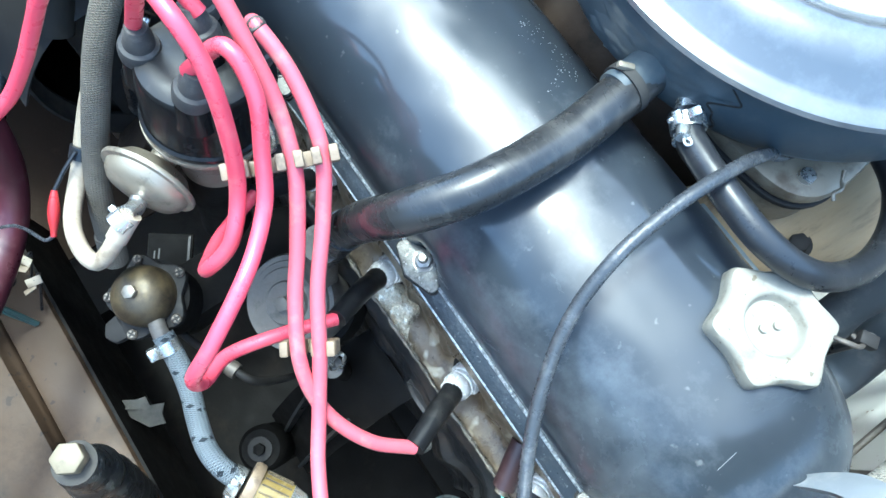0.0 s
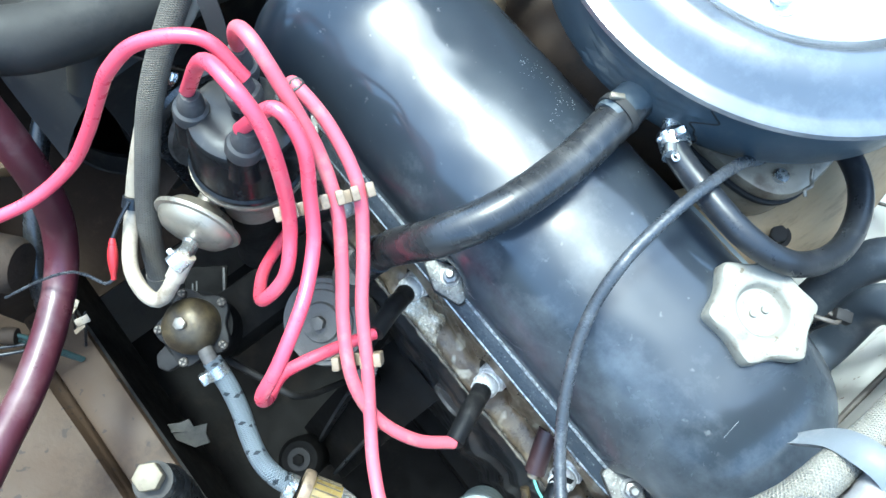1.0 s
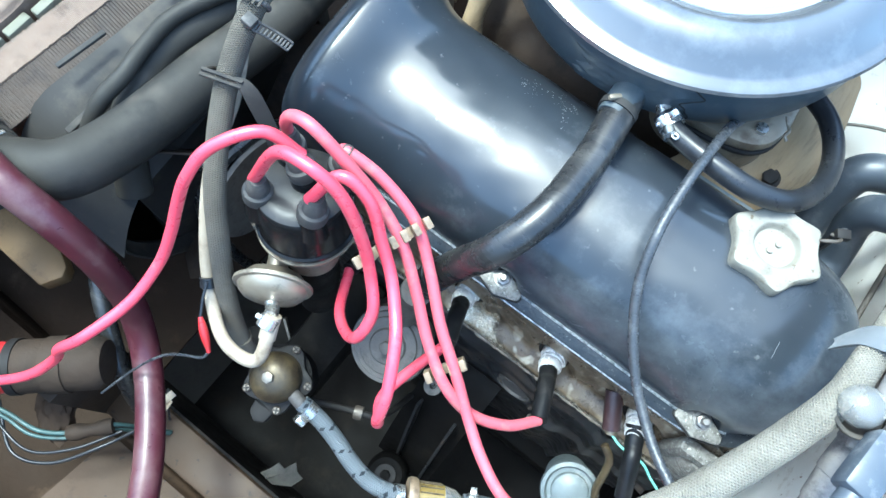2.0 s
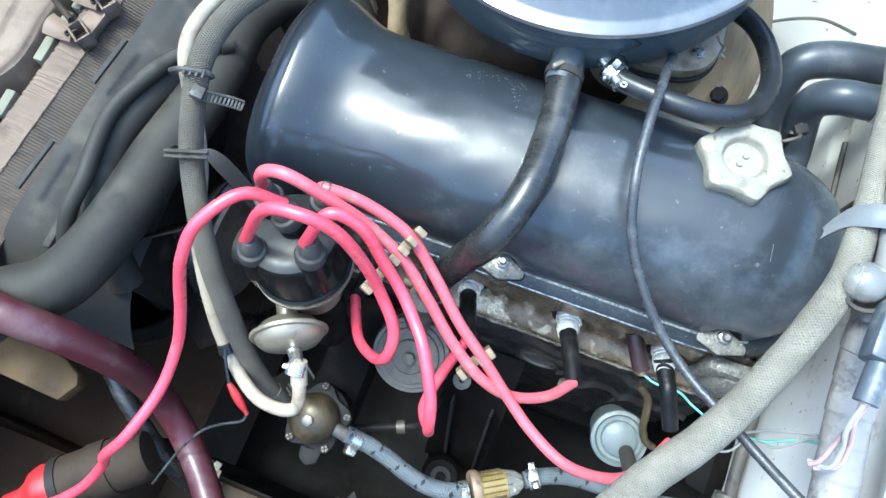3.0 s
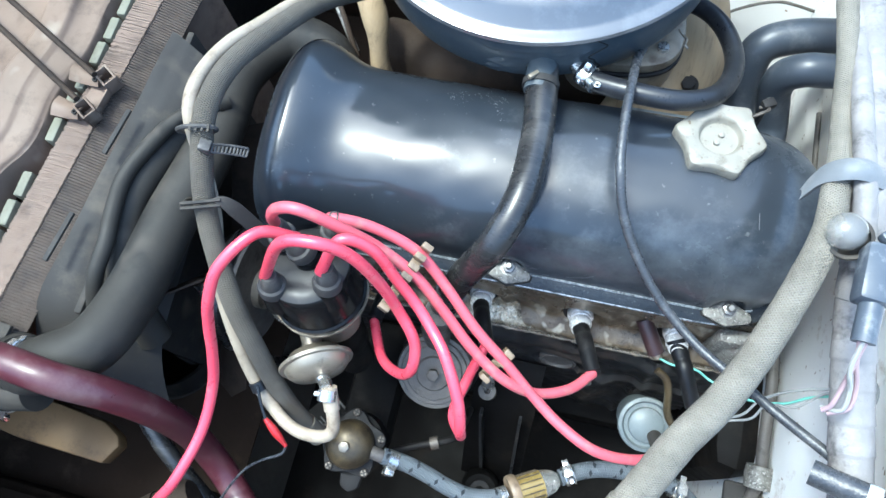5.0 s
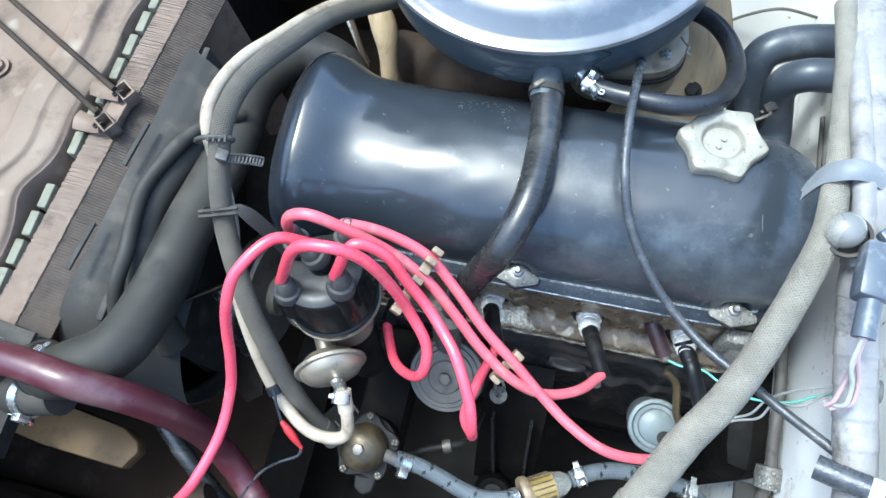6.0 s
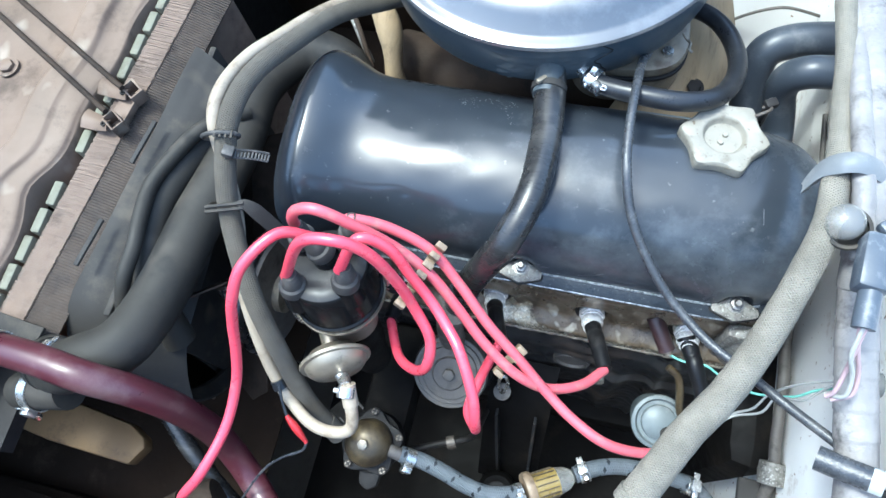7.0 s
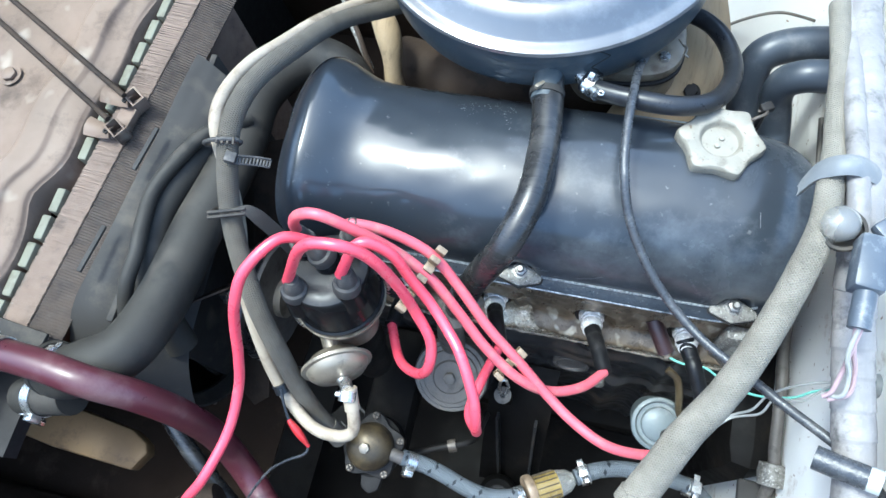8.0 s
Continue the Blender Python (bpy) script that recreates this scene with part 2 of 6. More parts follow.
PALE_WIRE = mat("pale_wire", (0.3, 0.3, 0.28), (0.24, 0.24, 0.22), 0.45, 0, 40, None, 0, 1, 0)
ROSE_WIRE = mat("rose_wire", (0.34, 0.24, 0.25), (0.28, 0.2, 0.21), 0.45, 0, 40, None, 0, 1, 0)
SENDER_BROWN = mat("dark_brown_phenolic", (0.026, 0.013, 0.014), (0.036, 0.018, 0.019), 0.4, 0, 40, (0.07, 0.046, 0.042), 0.3, 60, 0.04, 240)
CARB = mat("dusty_alloy", (0.25, 0.205, 0.145), (0.19, 0.152, 0.105), 0.45, 0.3, 40, (0.1, 0.072, 0.045), 0.4, 40, 0.1, 200)
SEAL = mat("pale_sealant", (0.42, 0.44, 0.45), (0.09, 0.1, 0.112), 0.4, 0.3, 700, (0.03, 0.037, 0.045), 0.5, 300, 0.6, 900)
PLASTER = mat("weathered_brown_render", (0.085, 0.07, 0.06), (0.065, 0.054, 0.046), 0.9, 0, 2, (0.045, 0.038, 0.033), 0.3, 3, 0.1, 30)
EARTH = mat("oily_ground", (0.17, 0.158, 0.142), (0.13, 0.12, 0.108), 0.85, 0, 3, (0.08, 0.073, 0.065), 0.4, 5, 0.2, 40)
PALE_PLASTER = mat("pale_lime_render", (0.56, 0.54, 0.5), (0.49, 0.47, 0.43), 0.9, 0, 2, (0.36, 0.335, 0.3), 0.3, 3, 0.1, 30)
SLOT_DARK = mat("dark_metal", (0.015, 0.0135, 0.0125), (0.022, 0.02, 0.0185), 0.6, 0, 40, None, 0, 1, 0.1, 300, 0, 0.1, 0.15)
SLAT = mat("pale_green_grey_paint", (0.17, 0.165, 0.12), (0.13, 0.125, 0.09), 0.6, 0, 20, (0.07, 0.06, 0.042), 0.4, 30, 0.08, 200, 0, 0.1, 0.25)


def woven(name, a, b, rough, count, pitch, metal=0.0, fleck=None, depth=0.4, fuzz=0.1):
    """A braid: two sets of strands that cross, from the tube's own lengthwise and round coordinates."""
    m = mat(name, a, b, rough, metal, 40, None, 0, 1, 0)
    n, link = m.node_tree.nodes, m.node_tree.links.new
    uv = n.new("ShaderNodeUVMap")
    mp = n.new("ShaderNodeMapping")
    mp.inputs["Scale"].default_value = (pitch, count, 1)
    mp.inputs["Rotation"].default_value = (0, 0, 0)
    link(uv.outputs["UV"], mp.inputs["Vector"])
    sep = n.new("ShaderNodeSeparateXYZ")
    link(mp.outputs["Vector"], sep.inputs["Vector"])

    def op(kind, x, y=None):
        o = n.new("ShaderNodeMath")
        o.operation = kind
        for k, v in enumerate((x, y)):
            if v is None:
                continue
            if isinstance(v, (int, float)):
                o.inputs[k].default_value = v
            else:
                link(v, o.inputs[k])
        return o.outputs[0]

    u, v = sep.outputs["X"], sep.outputs["Y"]
    p = op("SINE", op("MULTIPLY", op("ADD", u, v), 6.2832))
    q = op("SINE", op("MULTIPLY", op("SUBTRACT", u, v), 6.2832))
    h = op("MAXIMUM", p, q)
    bp = n.new("ShaderNodeBump")
    bp.inputs["Strength"].default_value, bp.inputs["Distance"].default_value = 0.9, 0.0016
    lump = n.new("ShaderNodeTexNoise")
    lump.inputs["Scale"].default_value, lump.inputs["Detail"].default_value = 820, 3
    lump_at = n.new("ShaderNodeTexCoord")
    link(lump_at.outputs["Object"], lump.inputs["Vector"])
    link(op("ADD", op("MULTIPLY", h, 0.6 * (1 - fuzz)), op("MULTIPLY", lump.outputs["Fac"], 1.8 * fuzz)), bp.inputs["Height"])
    bsdf = n["Principled BSDF"]
    link(bp.outputs["Normal"], bsdf.inputs["Normal"])
    src = bsdf.inputs["Base Color"].links[0].from_socket
    mul = n.new("ShaderNodeMix")
    mul.data_type, mul.blend_type = "RGBA", "MULTIPLY"
    mul.inputs["Factor"].default_value = depth
    link(src, mul.inputs[6])
    ramp = n.new("ShaderNodeValToRGB")
    ramp.color_ramp.elements[0].position, ramp.color_ramp.elements[1].position = 0.25, 0.8
    ramp.color_ramp.elements[0].color = (0.35, 0.33, 0.3, 1)
    link(op("ADD", op("ADD", op("MULTIPLY", h, 0.5 * (1 - fuzz)), 0.5 * (1 - fuzz)), op("MULTIPLY", lump.outputs["Fac"], fuzz * 1.15)), ramp.inputs["Fac"])
    link(ramp.outputs["Color"], mul.inputs[7])
    out = mul.outputs[2]
    if fleck:
        f1 = op("GREATER_THAN", op("SINE", op("MULTIPLY", op("ADD", op("MULTIPLY", u, 0.06), op("MULTIPLY", v, 0.125)), 6.2832)), 0.9)
        f2 = op("GREATER_THAN", op("SINE", op("MULTIPLY", op("SUBTRACT", op("MULTIPLY", u, 0.22), op("MULTIPLY", v, 0.25)), 6.2832)), 0.1)
        fx = n.new("ShaderNodeMix")
        fx.data_type = "RGBA"
        link(op("MULTIPLY", f1, f2), fx.inputs["Factor"])
        link(out, fx.inputs[6])
        fx.inputs[7].default_value = (*fleck, 1)
        out = fx.outputs[2]
    link(out, bsdf.inputs["Base Color"])
    return m


BRAID = woven("braided_sleeve", (0.15, 0.13, 0.1), (0.105, 0.09, 0.069), 0.88, 14, 700, 0.0, None, 0.45, 0.3)
PALE_BRAID = woven("pale_braided_sleeve", (0.275, 0.25, 0.2), (0.185, 0.167, 0.132), 0.95, 20, 560, 0.0, None, 0.4, 0.6)
FUEL_BRAID = woven("blue_braided_hose", (0.2, 0.222, 0.24), (0.155, 0.174, 0.19), 0.5, 9, 620, 0.1, (0.02, 0.025, 0.032), 0.4)


# ---- mesh helpers ----
ORIGIN = {}


def thing(name, at, label="", category="", group="", kind=""):
    ob = new(name)
    ob.empty_display_size = 0.01
    ob.location = at
    ORIGIN[ob] = Vector(at)
    return tagged(ob, label, category, group, kind)


def part(name, bm, material, parent, label="", smooth=True):
    """Links a bmesh drawn in world places as one mesh under a thing or a part."""
    at = ORIGIN[parent] if parent else Vector((0, 0, 0))
    bmesh.ops.translate(bm, verts=bm.verts, vec=-at)
    bmesh.ops.recalc_face_normals(bm, faces=bm.faces)
    me = bpy.data.meshes.new(name)
    bm.to_mesh(me)
    bm.free()
    me.materials.append(material)
    if smooth:
        for p in me.polygons:
            p.use_smooth = True
        me.set_sharp_from_angle(angle=radians(38))
    ob = new(name, me)
    if parent:
        ob.parent = parent
        ORIGIN[ob] = at
    if label:
        ob["label"] = label
    return ob


def solo(name, bm, material, at, label, category, group="", kind="", smooth=True):
    """A thing that is one mesh."""
    bmesh.ops.translate(bm, verts=bm.verts, vec=-Vector(at))
    ob = part(name, bm, material, None, "", smooth)
    ob.location = at
    return tagged(ob, label, category, group, kind)


def spline(pts, n):
    p = [Vector(q) for q in pts]
    p = [2 * p[0] - p[1]] + p + [2 * p[-1] - p[-2]]
    out, k = [], len(p) - 3
    for j in range(n + 1):
        u = min(j / n * k, k - 1e-6)
        i = int(u)
        s = u - i
        a, b, c, d = p[i : i + 4]
        out.append(0.5 * (2 * b + (c - a) * s + (2 * a - 5 * b + 4 * c - d) * s * s + (3 * b - a - 3 * c + d) * s**3))
    return out


def tube(pts, r, seg=12, n=None, bm=None, caps=True, flat=None):
    """A swept tube on a smooth line; r may be a function of the way along, 0 to 1. It carries lengthwise (metres) and round coordinates."""
    line = spline(pts, n or max(8, 8 * (len(pts) - 1)))
    bm = bm or bmesh.new()
    uv = bm.loops.layers.uv.verify()
    rf = r if callable(r) else (lambda s: r)
    tang = [(line[min(i + 1, len(line) - 1)] - line[max(i - 1, 0)]).normalized() for i in range(len(line))]
    up = tang[0].orthogonal().normalized()
    rings, dist, total = [], [0.0], 0.0
    for i in range(1, len(line)):
        total += (line[i] - line[i - 1]).length
        dist.append(total)
    for i, (q, t) in enumerate(zip(line, tang)):
        up = (up - t * up.dot(t)).normalized()
        side = t.cross(up)
        rad = rf(dist[i] / total)
        rings.append([bm.verts.new(q + rad * (math.cos(a) * up + math.sin(a) * side)) for a in (2 * math.pi * k / seg for k in range(seg))])
    for i in range(len(rings) - 1):
        for k in range(seg):
            k2 = (k + 1) % seg
            f = bm.faces.new((rings[i][k], rings[i][k2], rings[i + 1][k2], rings[i + 1][k]))
            for lp, (d, w) in zip(f.loops, ((dist[i], k), (dist[i], k + 1), (dist[i + 1], k + 1), (dist[i + 1], k))):
                lp[uv].uv = (d, w / seg)
    if caps:
        bm.faces.new(rings[0])
        bm.faces.new(list(reversed(rings[-1])))
    return bm


def frame_on(at, axis, turn=0.0):
    """A pose whose z goes along axis."""
    return Matrix.Translation(at) @ Vector(axis).to_track_quat("Z", "Y").to_matrix().to_4x4() @ Matrix.Rotation(turn, 4, "Z")


def lathe(profile, m, seg=32, bm=None):
    """Turns (radius, height) pairs round the z of pose m."""
    bm = bm or bmesh.new()
    rings = []
    for r, h in profile:
        if r < 1e-6:
            rings.append([bm.verts.new(m @ Vector((0, 0, h)))])
        else:
            rings.append([bm.verts.new(m @ Vector((r * math.cos(a), r * math.sin(a), h))) for a in (2 * math.pi * k / seg for k in range(seg))])
    for a, b in zip(rings, rings[1:]):
        for k in range(seg):
            k2 = (k + 1) % seg
            if len(a) == 1 and len(b) == 1:
                continue
            if len(a) == 1:
                bm.faces.new((a[0], b[k2], b[k]))
            elif len(b) == 1:
                bm.faces.new((a[k], a[k2], b[0]))
            else:
                bm.faces.new((a[k], a[k2], b[k2], b[k]))
    for ring in (rings[0], rings[-1]):
        if len(ring) > 1:
            bm.faces.new(ring)
    return bm


def prism(outline, h, m, bevel=0.0, bm=None, segs=2):
    """A plate with the given outline (x, y), from height 0 to h of pose m."""
    new_bm = bmesh.new()
    low = [new_bm.verts.new((x, y, 0)) for x, y in outline]
    f = new_bm.faces.new(low)
    r = bmesh.ops.extrude_face_region(new_bm, geom=[f])
    bmesh.ops.translate(new_bm, verts=[v for v in r["geom"] if isinstance(v, bmesh.types.BMVert)], vec=(0, 0, h))
    bmesh.ops.recalc_face_normals(new_bm, faces=new_bm.faces)
    if bevel:
        sharp = [e for e in new_bm.edges if len(e.link_faces) == 2 and e.calc_face_angle() > 0.7]
        bmesh.ops.bevel(new_bm, geom=sharp, offset=bevel, segments=segs, affect="EDGES", profile=0.5, clamp_overlap=True)
    bmesh.ops.transform(new_bm, matrix=m, verts=new_bm.verts)
    if bm is None:
        return new_bm
    me = bpy.data.meshes.new("tmp")
    new_bm.to_mesh(me)
    new_bm.free()
    bm.from_mesh(me)
    bpy.data.meshes.remove(me)
    return bm


def box(size, m, bevel=0.0, bm=None, segs=2):
    x, y, z = (s / 2 for s in size)
    return prism([(-x, -y), (x, -y), (x, y), (-x, y)], size[2], m @ Matrix.Translation((0, 0, -z)), bevel, bm, segs)


def slab(lo, hi, bevel=0.0, bm=None):
    c = [(a + b) / 2 for a, b in zip(lo, hi)]
    return box([b - a for a, b in zip(lo, hi)], Matrix.Translation(c), bevel, bm)


def hexagon(r):
    return [(r * math.cos(math.pi / 3 * k), r * math.sin(math.pi / 3 * k)) for k in range(6)]


def grid_sheet(f, nu, nv, thick=0.0):
    """A sheet of f(u, v), u and v from 0 to 1, with a second skin below it if it has a thickness."""
    bm = bmesh.new()
    v = [[bm.verts.new(f(i / nu, j / nv)) for j in range(nv + 1)] for i in range(nu + 1)]
    for i in range(nu):
        for j in range(nv):
            bm.faces.new((v[i][j], v[i + 1][j], v[i + 1][j + 1], v[i][j + 1]))
    if thick:
        bmesh.ops.recalc_face_normals(bm, faces=bm.faces)
        bmesh.ops.solidify(bm, geom=bm.faces[:], thickness=thick)
    return bm


def worm_clamp(at, axis, r, width, side, material=None, label="zinc worm-drive hose clamp", screw=True, k=1.0):
    """A band round a hose with its screw housing on one side."""
    t = thing("hose_clamp", at, label, "hose clamp")
    m = frame_on(at, axis)
    w = width / 2
    part("band", lathe([(r, -w), (r + 0.0012, -w), (r + 0.0012, w), (r, w), (r, -w)], m, 28), material or ZINC, t)
    if screw:
        ax, sd = Vector(axis).normalized(), Vector(side)
        sd = (sd - ax * sd.dot(ax)).normalized()
        tang = ax.cross(sd)
        p = Vector(at) + sd * (r + 0.003)
        hm = Matrix.Translation(p) @ Matrix((tang, ax, sd)).transposed().to_4x4()
        house = part("housing", box((0.011 * k, width * 0.95, 0.006 * k), hm, 0.0012 * k), material or ZINC, t)
        part("screw", prism(hexagon(0.0036 * k), 0.007 * k, frame_on(p + tang * 0.005 * k, tang), 0.0006 * k), CHROME, house)
        part("tail", box((0.006, width * 0.6, 0.001), hm @ Matrix.Translation((-0.0085, 0, -0.0005)), 0.0003), material or ZINC, t)
    return t


def hex_bolt(name, at, axis, r, h, material, label, group="", washer=True, shank=0.0):
    t = thing(name, at, label, "bolt", group)
    m = frame_on(at, axis, 0.3)
    if washer:
        part("washer", lathe([(0, 0), (r * 1.45, 0), (r * 1.45, 0.001), (0, 0.001)], m, 20), material, t)
    top = part("head", prism(hexagon(r), h, m @ Matrix.Translation((0, 0, 0.001)), r * 0.12), material, t)
    if shank:
        part("thread", lathe([(r * 0.5, h), (r * 0.5, h + shank), (r * 0.4, h + shank + 0.001), (0, h + shank + 0.001)], m, 14), material, top)
    return t


def hose(name, pts, r, material, label, category, group="", seg=24, n=90, lips=()):
    """A hose with the thicker moulded or cut lips that it has at its ends."""
    t = thing(name, pts[0], label, category, group)
    h = part("hose", tube(pts, r, seg, n), material, t)
    line = spline(pts, n)
    for i, j in lips:
        rr = r(i / n) if callable(r) else r
        part("end_lip", tube(line[i : j + 1], rr + 0.0011, seg, 8), material, h)
    return t


# ---- lines of the hoses and cables ----
COIL_LINE = [(-0.134, -0.034, 0.894), (-0.158, -0.045, 0.908), (-0.177, -0.071, 0.905), (-0.184, -0.091, 0.89), (-0.188, -0.105, 0.869), (-0.189, -0.122, 0.846), (-0.191, -0.143, 0.824), (-0.195, -0.176, 0.809), (-0.206, -0.213, 0.802), (-0.222, -0.232, 0.785), (-0.231, -0.243, 0.762), (-0.246, -0.261, 0.748), (-0.265, -0.28, 0.738)]
W1_LINE = [(-0.149, -0.064, 0.902), (-0.132, -0.055, 0.929), (-0.106, -0.053, 0.94), (-0.088, -0.052, 0.924), (-0.074, -0.057, 0.893), (-0.063, -0.066, 0.861), (-0.05, -0.082, 0.842), (-0.051, -0.099, 0.825), (-0.066, -0.099, 0.794), (-0.087, -0.086, 0.767), (-0.104, -0.056, 0.755)]
W2_LINE = [(-0.118, -0.053, 0.892), (-0.102, -0.039, 0.909), (-0.082, -0.038, 0.897), (-0.067, -0.048, 0.874), (-0.053, -0.058, 0.858), (-0.038, -0.073, 0.852), (-0.025, -0.089, 0.851), (-0.011, -0.115, 0.841), (-0.007, -0.132, 0.823), (-0.009, -0.132, 0.797), (-0.019, -0.117, 0.778), (-0.015, -0.088, 0.769), (-0.007, -0.056, 0.759)]
W3_LINE = [(-0.151, -0.039, 0.929), (-0.129, -0.029, 0.924), (-0.106, -0.029, 0.904), (-0.083, -0.03, 0.878), (-0.059, -0.038, 0.856), (-0.036, -0.054, 0.834), (-0.013, -0.072, 0.816), (0.014, -0.087, 0.8), (0.039, -0.089, 0.78), (0.064, -0.078, 0.765), (0.081, -0.059, 0.75)]
W4_LINE = [(-0.126, -0.015, 0.888), (-0.092, -0.016, 0.878), (-0.062, -0.021, 0.86), (-0.038, -0.037, 0.839), (-0.013, -0.058, 0.82), (0.013, -0.075, 0.802), (0.037, -0.092, 0.787), (0.061, -0.108, 0.781), (0.088, -0.12, 0.778), (0.115, -0.12, 0.766), (0.138, -0.112, 0.748), (0.156, -0.094, 0.727), (0.172, -0.071, 0.706)]
BRAID_LINE = [(-0.12, 0.265, 0.8), (-0.157, 0.217, 0.832), (-0.188, 0.169, 0.866), (-0.201, 0.114, 0.899), (-0.211, 0.069, 0.92), (-0.212, 0.032, 0.928), (-0.2115, 0.004, 0.917), (-0.209, -0.032, 0.885), (-0.192, -0.077, 0.845), (-0.175, -0.109, 0.8), (-0.159, -0.136, 0.751), (-0.138, -0.157, 0.7)]
WHITE_LINE = [(-0.125, 0.275, 0.802), (-0.164, 0.226, 0.835), (-0.187, 0.192, 0.857), (-0.202, 0.157, 0.878), (-0.212, 0.114, 0.903), (-0.221, 0.087, 0.916), (-0.2255, 0.058, 0.926), (-0.2245, 0.034, 0.93), (-0.222, 0.018, 0.923), (-0.2175, 0.0, 0.9), (-0.211, -0.028, 0.869), (-0.209, -0.068, 0.832), (-0.195, -0.106, 0.793), (-0.176, -0.135, 0.763), (-0.141, -0.157, 0.763), (-0.109, -0.153, 0.772), (-0.1155, -0.121, 0.791)]
BREATHER_LINE = [(-0.003, 0.137, 0.876), (0.002, 0.105, 0.877), (0.005, 0.072, 0.877), (0.003, 0.026, 0.879), (-0.009, -0.007, 0.8665), (-0.022, -0.017, 0.842), (-0.033, -0.022, 0.815), (-0.043, -0.027, 0.785), (-0.05, -0.033, 0.755), (-0.056, -0.039, 0.73)]
CABLE_LINE = [(0.0685, 0.178, 0.8535), (0.064, 0.15, 0.878), (0.062, 0.113, 0.8945), (0.062, 0.082, 0.896), (0.065, 0.052, 0.892), (0.074, 0.025, 0.877), (0.091, 0.001, 0.86), (0.113, -0.021, 0.846), (0.139, -0.043, 0.843), (0.165, -0.061, 0.849), (0.191, -0.08, 0.857), (0.218, -0.099, 0.867)]
FUEL1_LINE = [(-0.083, -0.159, 0.675), (-0.061, -0.161, 0.665), (-0.042, -0.166, 0.657), (-0.022, -0.172, 0.655), (-0.002, -0.175, 0.659), (0.017, -0.172, 0.667), (0.036, -0.165, 0.673)]
MAROON_LINE = [(-0.39, -0.159, 0.843), (-0.342, -0.161, 0.849), (-0.301, -0.165, 0.844), (-0.273, -0.166, 0.817), (-0.255, -0.17, 0.777), (-0.243, -0.179, 0.731), (-0.235, -0.193, 0.692), (-0.216, -0.214, 0.669), (-0.186, -0.241, 0.667), (-0.152, -0.274, 0.674), (-0.121, -0.308, 0.688)]
LOOMR_LINE = [(0.196, 0.208, 0.899), (0.196, 0.153, 0.907), (0.193, 0.108, 0.913), (0.19, 0.077, 0.921), (0.186, 0.048, 0.929), (0.182, 0.016, 0.931), (0.175, -0.011, 0.922), (0.167, -0.037, 0.908), (0.157, -0.064, 0.892), (0.146, -0.087, 0.876), (0.131, -0.111, 0.859), (0.119, -0.135, 0.845), (0.106, -0.161, 0.83)]


# ---- the setting ----
ground = solo("ground", grid_sheet(lambda u, v: Vector((300 * (u - 0.5), 300 * (v - 0.5), 0)), 6, 6), EARTH, (0, 0, 0), "bare oil-stained ground under the car", "ground", kind="structure")


def panel(name, bm, material, label, category="body panel"):
    return solo(name, bm, material, (0, 0, 0), label, category, kind="structure")


def pressed(u, v, amp, s):
    return amp * noise.noise(Vector((u * s, v * s, 3.1)))


# firewall with two shallow swages, cowl lip over it
def firewall(u, v):
    y, z = -0.6 + 1.3 * u, 0.28 + 0.63 * v
    swage = 0.004 * (1 / (1 + math.exp(-(z - 0.7) * 160)))
    dish = 0.005 if 0.17 < y < 0.3 and 0.66 < z < 0.8 else 0.0
    return Vector((0.262 + swage + dish + pressed(y, z, 0.002, 9), y, z))


panel("wall_firewall", grid_sheet(firewall, 130, 64, 0.004), CREAM, "cream painted steel firewall with shallow pressings", "firewall")


def cowl(u, v):
    y = -0.8 + 1.6 * u
    prof = [(0.25, 0.872), (0.244, 0.892), (0.249, 0.901), (0.275, 0.905), (0.4, 0.93), (0.75, 0.96), (1.3, 0.98)]
    k = min(v * (len(prof) - 1), len(prof) - 1.0001)
    i = int(k)
    x, z = (a + (b - a) * (k - i) for a, b in zip(prof[i], prof[i + 1]))
    return Vector((x + pressed(y, v, 0.002, 7), y, z))


panel("cowl", grid_sheet(cowl, 60, 24, 0.003), CREAM, "cream painted cowl edge above the firewall", "cowl")


def fender_far(u, v):
    x, z = -0.75 + 1.05 * u, 0.2 + 0.7 * v
    return Vector((x, 0.46 + 0.06 * (1 - v) ** 2 + pressed(x, z, 0.004, 5), z))


panel("wall_inner_fender_far", grid_sheet(fender_far, 40, 30, 0.004), SHADED_DUSTY_CREAM, "dusty cream inner fender panel of the bay", "inner fender")


def fender_near(x0, x1, drop):
    prof = [(-0.303, 0.40), (-0.303, 0.522), (-0.309, 0.535), (-0.42, 0.585), (-0.5, 0.68), (-0.54, 0.86), (-0.56, 0.9)]

    def sheet(u, v):
        x = x0 + (x1 - x0) * u
        k = min(v * (len(prof) - 1), len(prof) - 1.0001)
        i = int(k)
        y, z = (a + (b - a) * (k - i) for a, b in zip(prof[i], prof[i + 1]))
        sink = drop * max(0.0, min(1.0, (0.85 - z) / 0.2))
        return Vector((x, y + pressed(x, v, 0.003, 6), z - sink + pressed(x, v + 3, 0.003, 8)))

    return grid_sheet(sheet, 34, 42, 0.003)


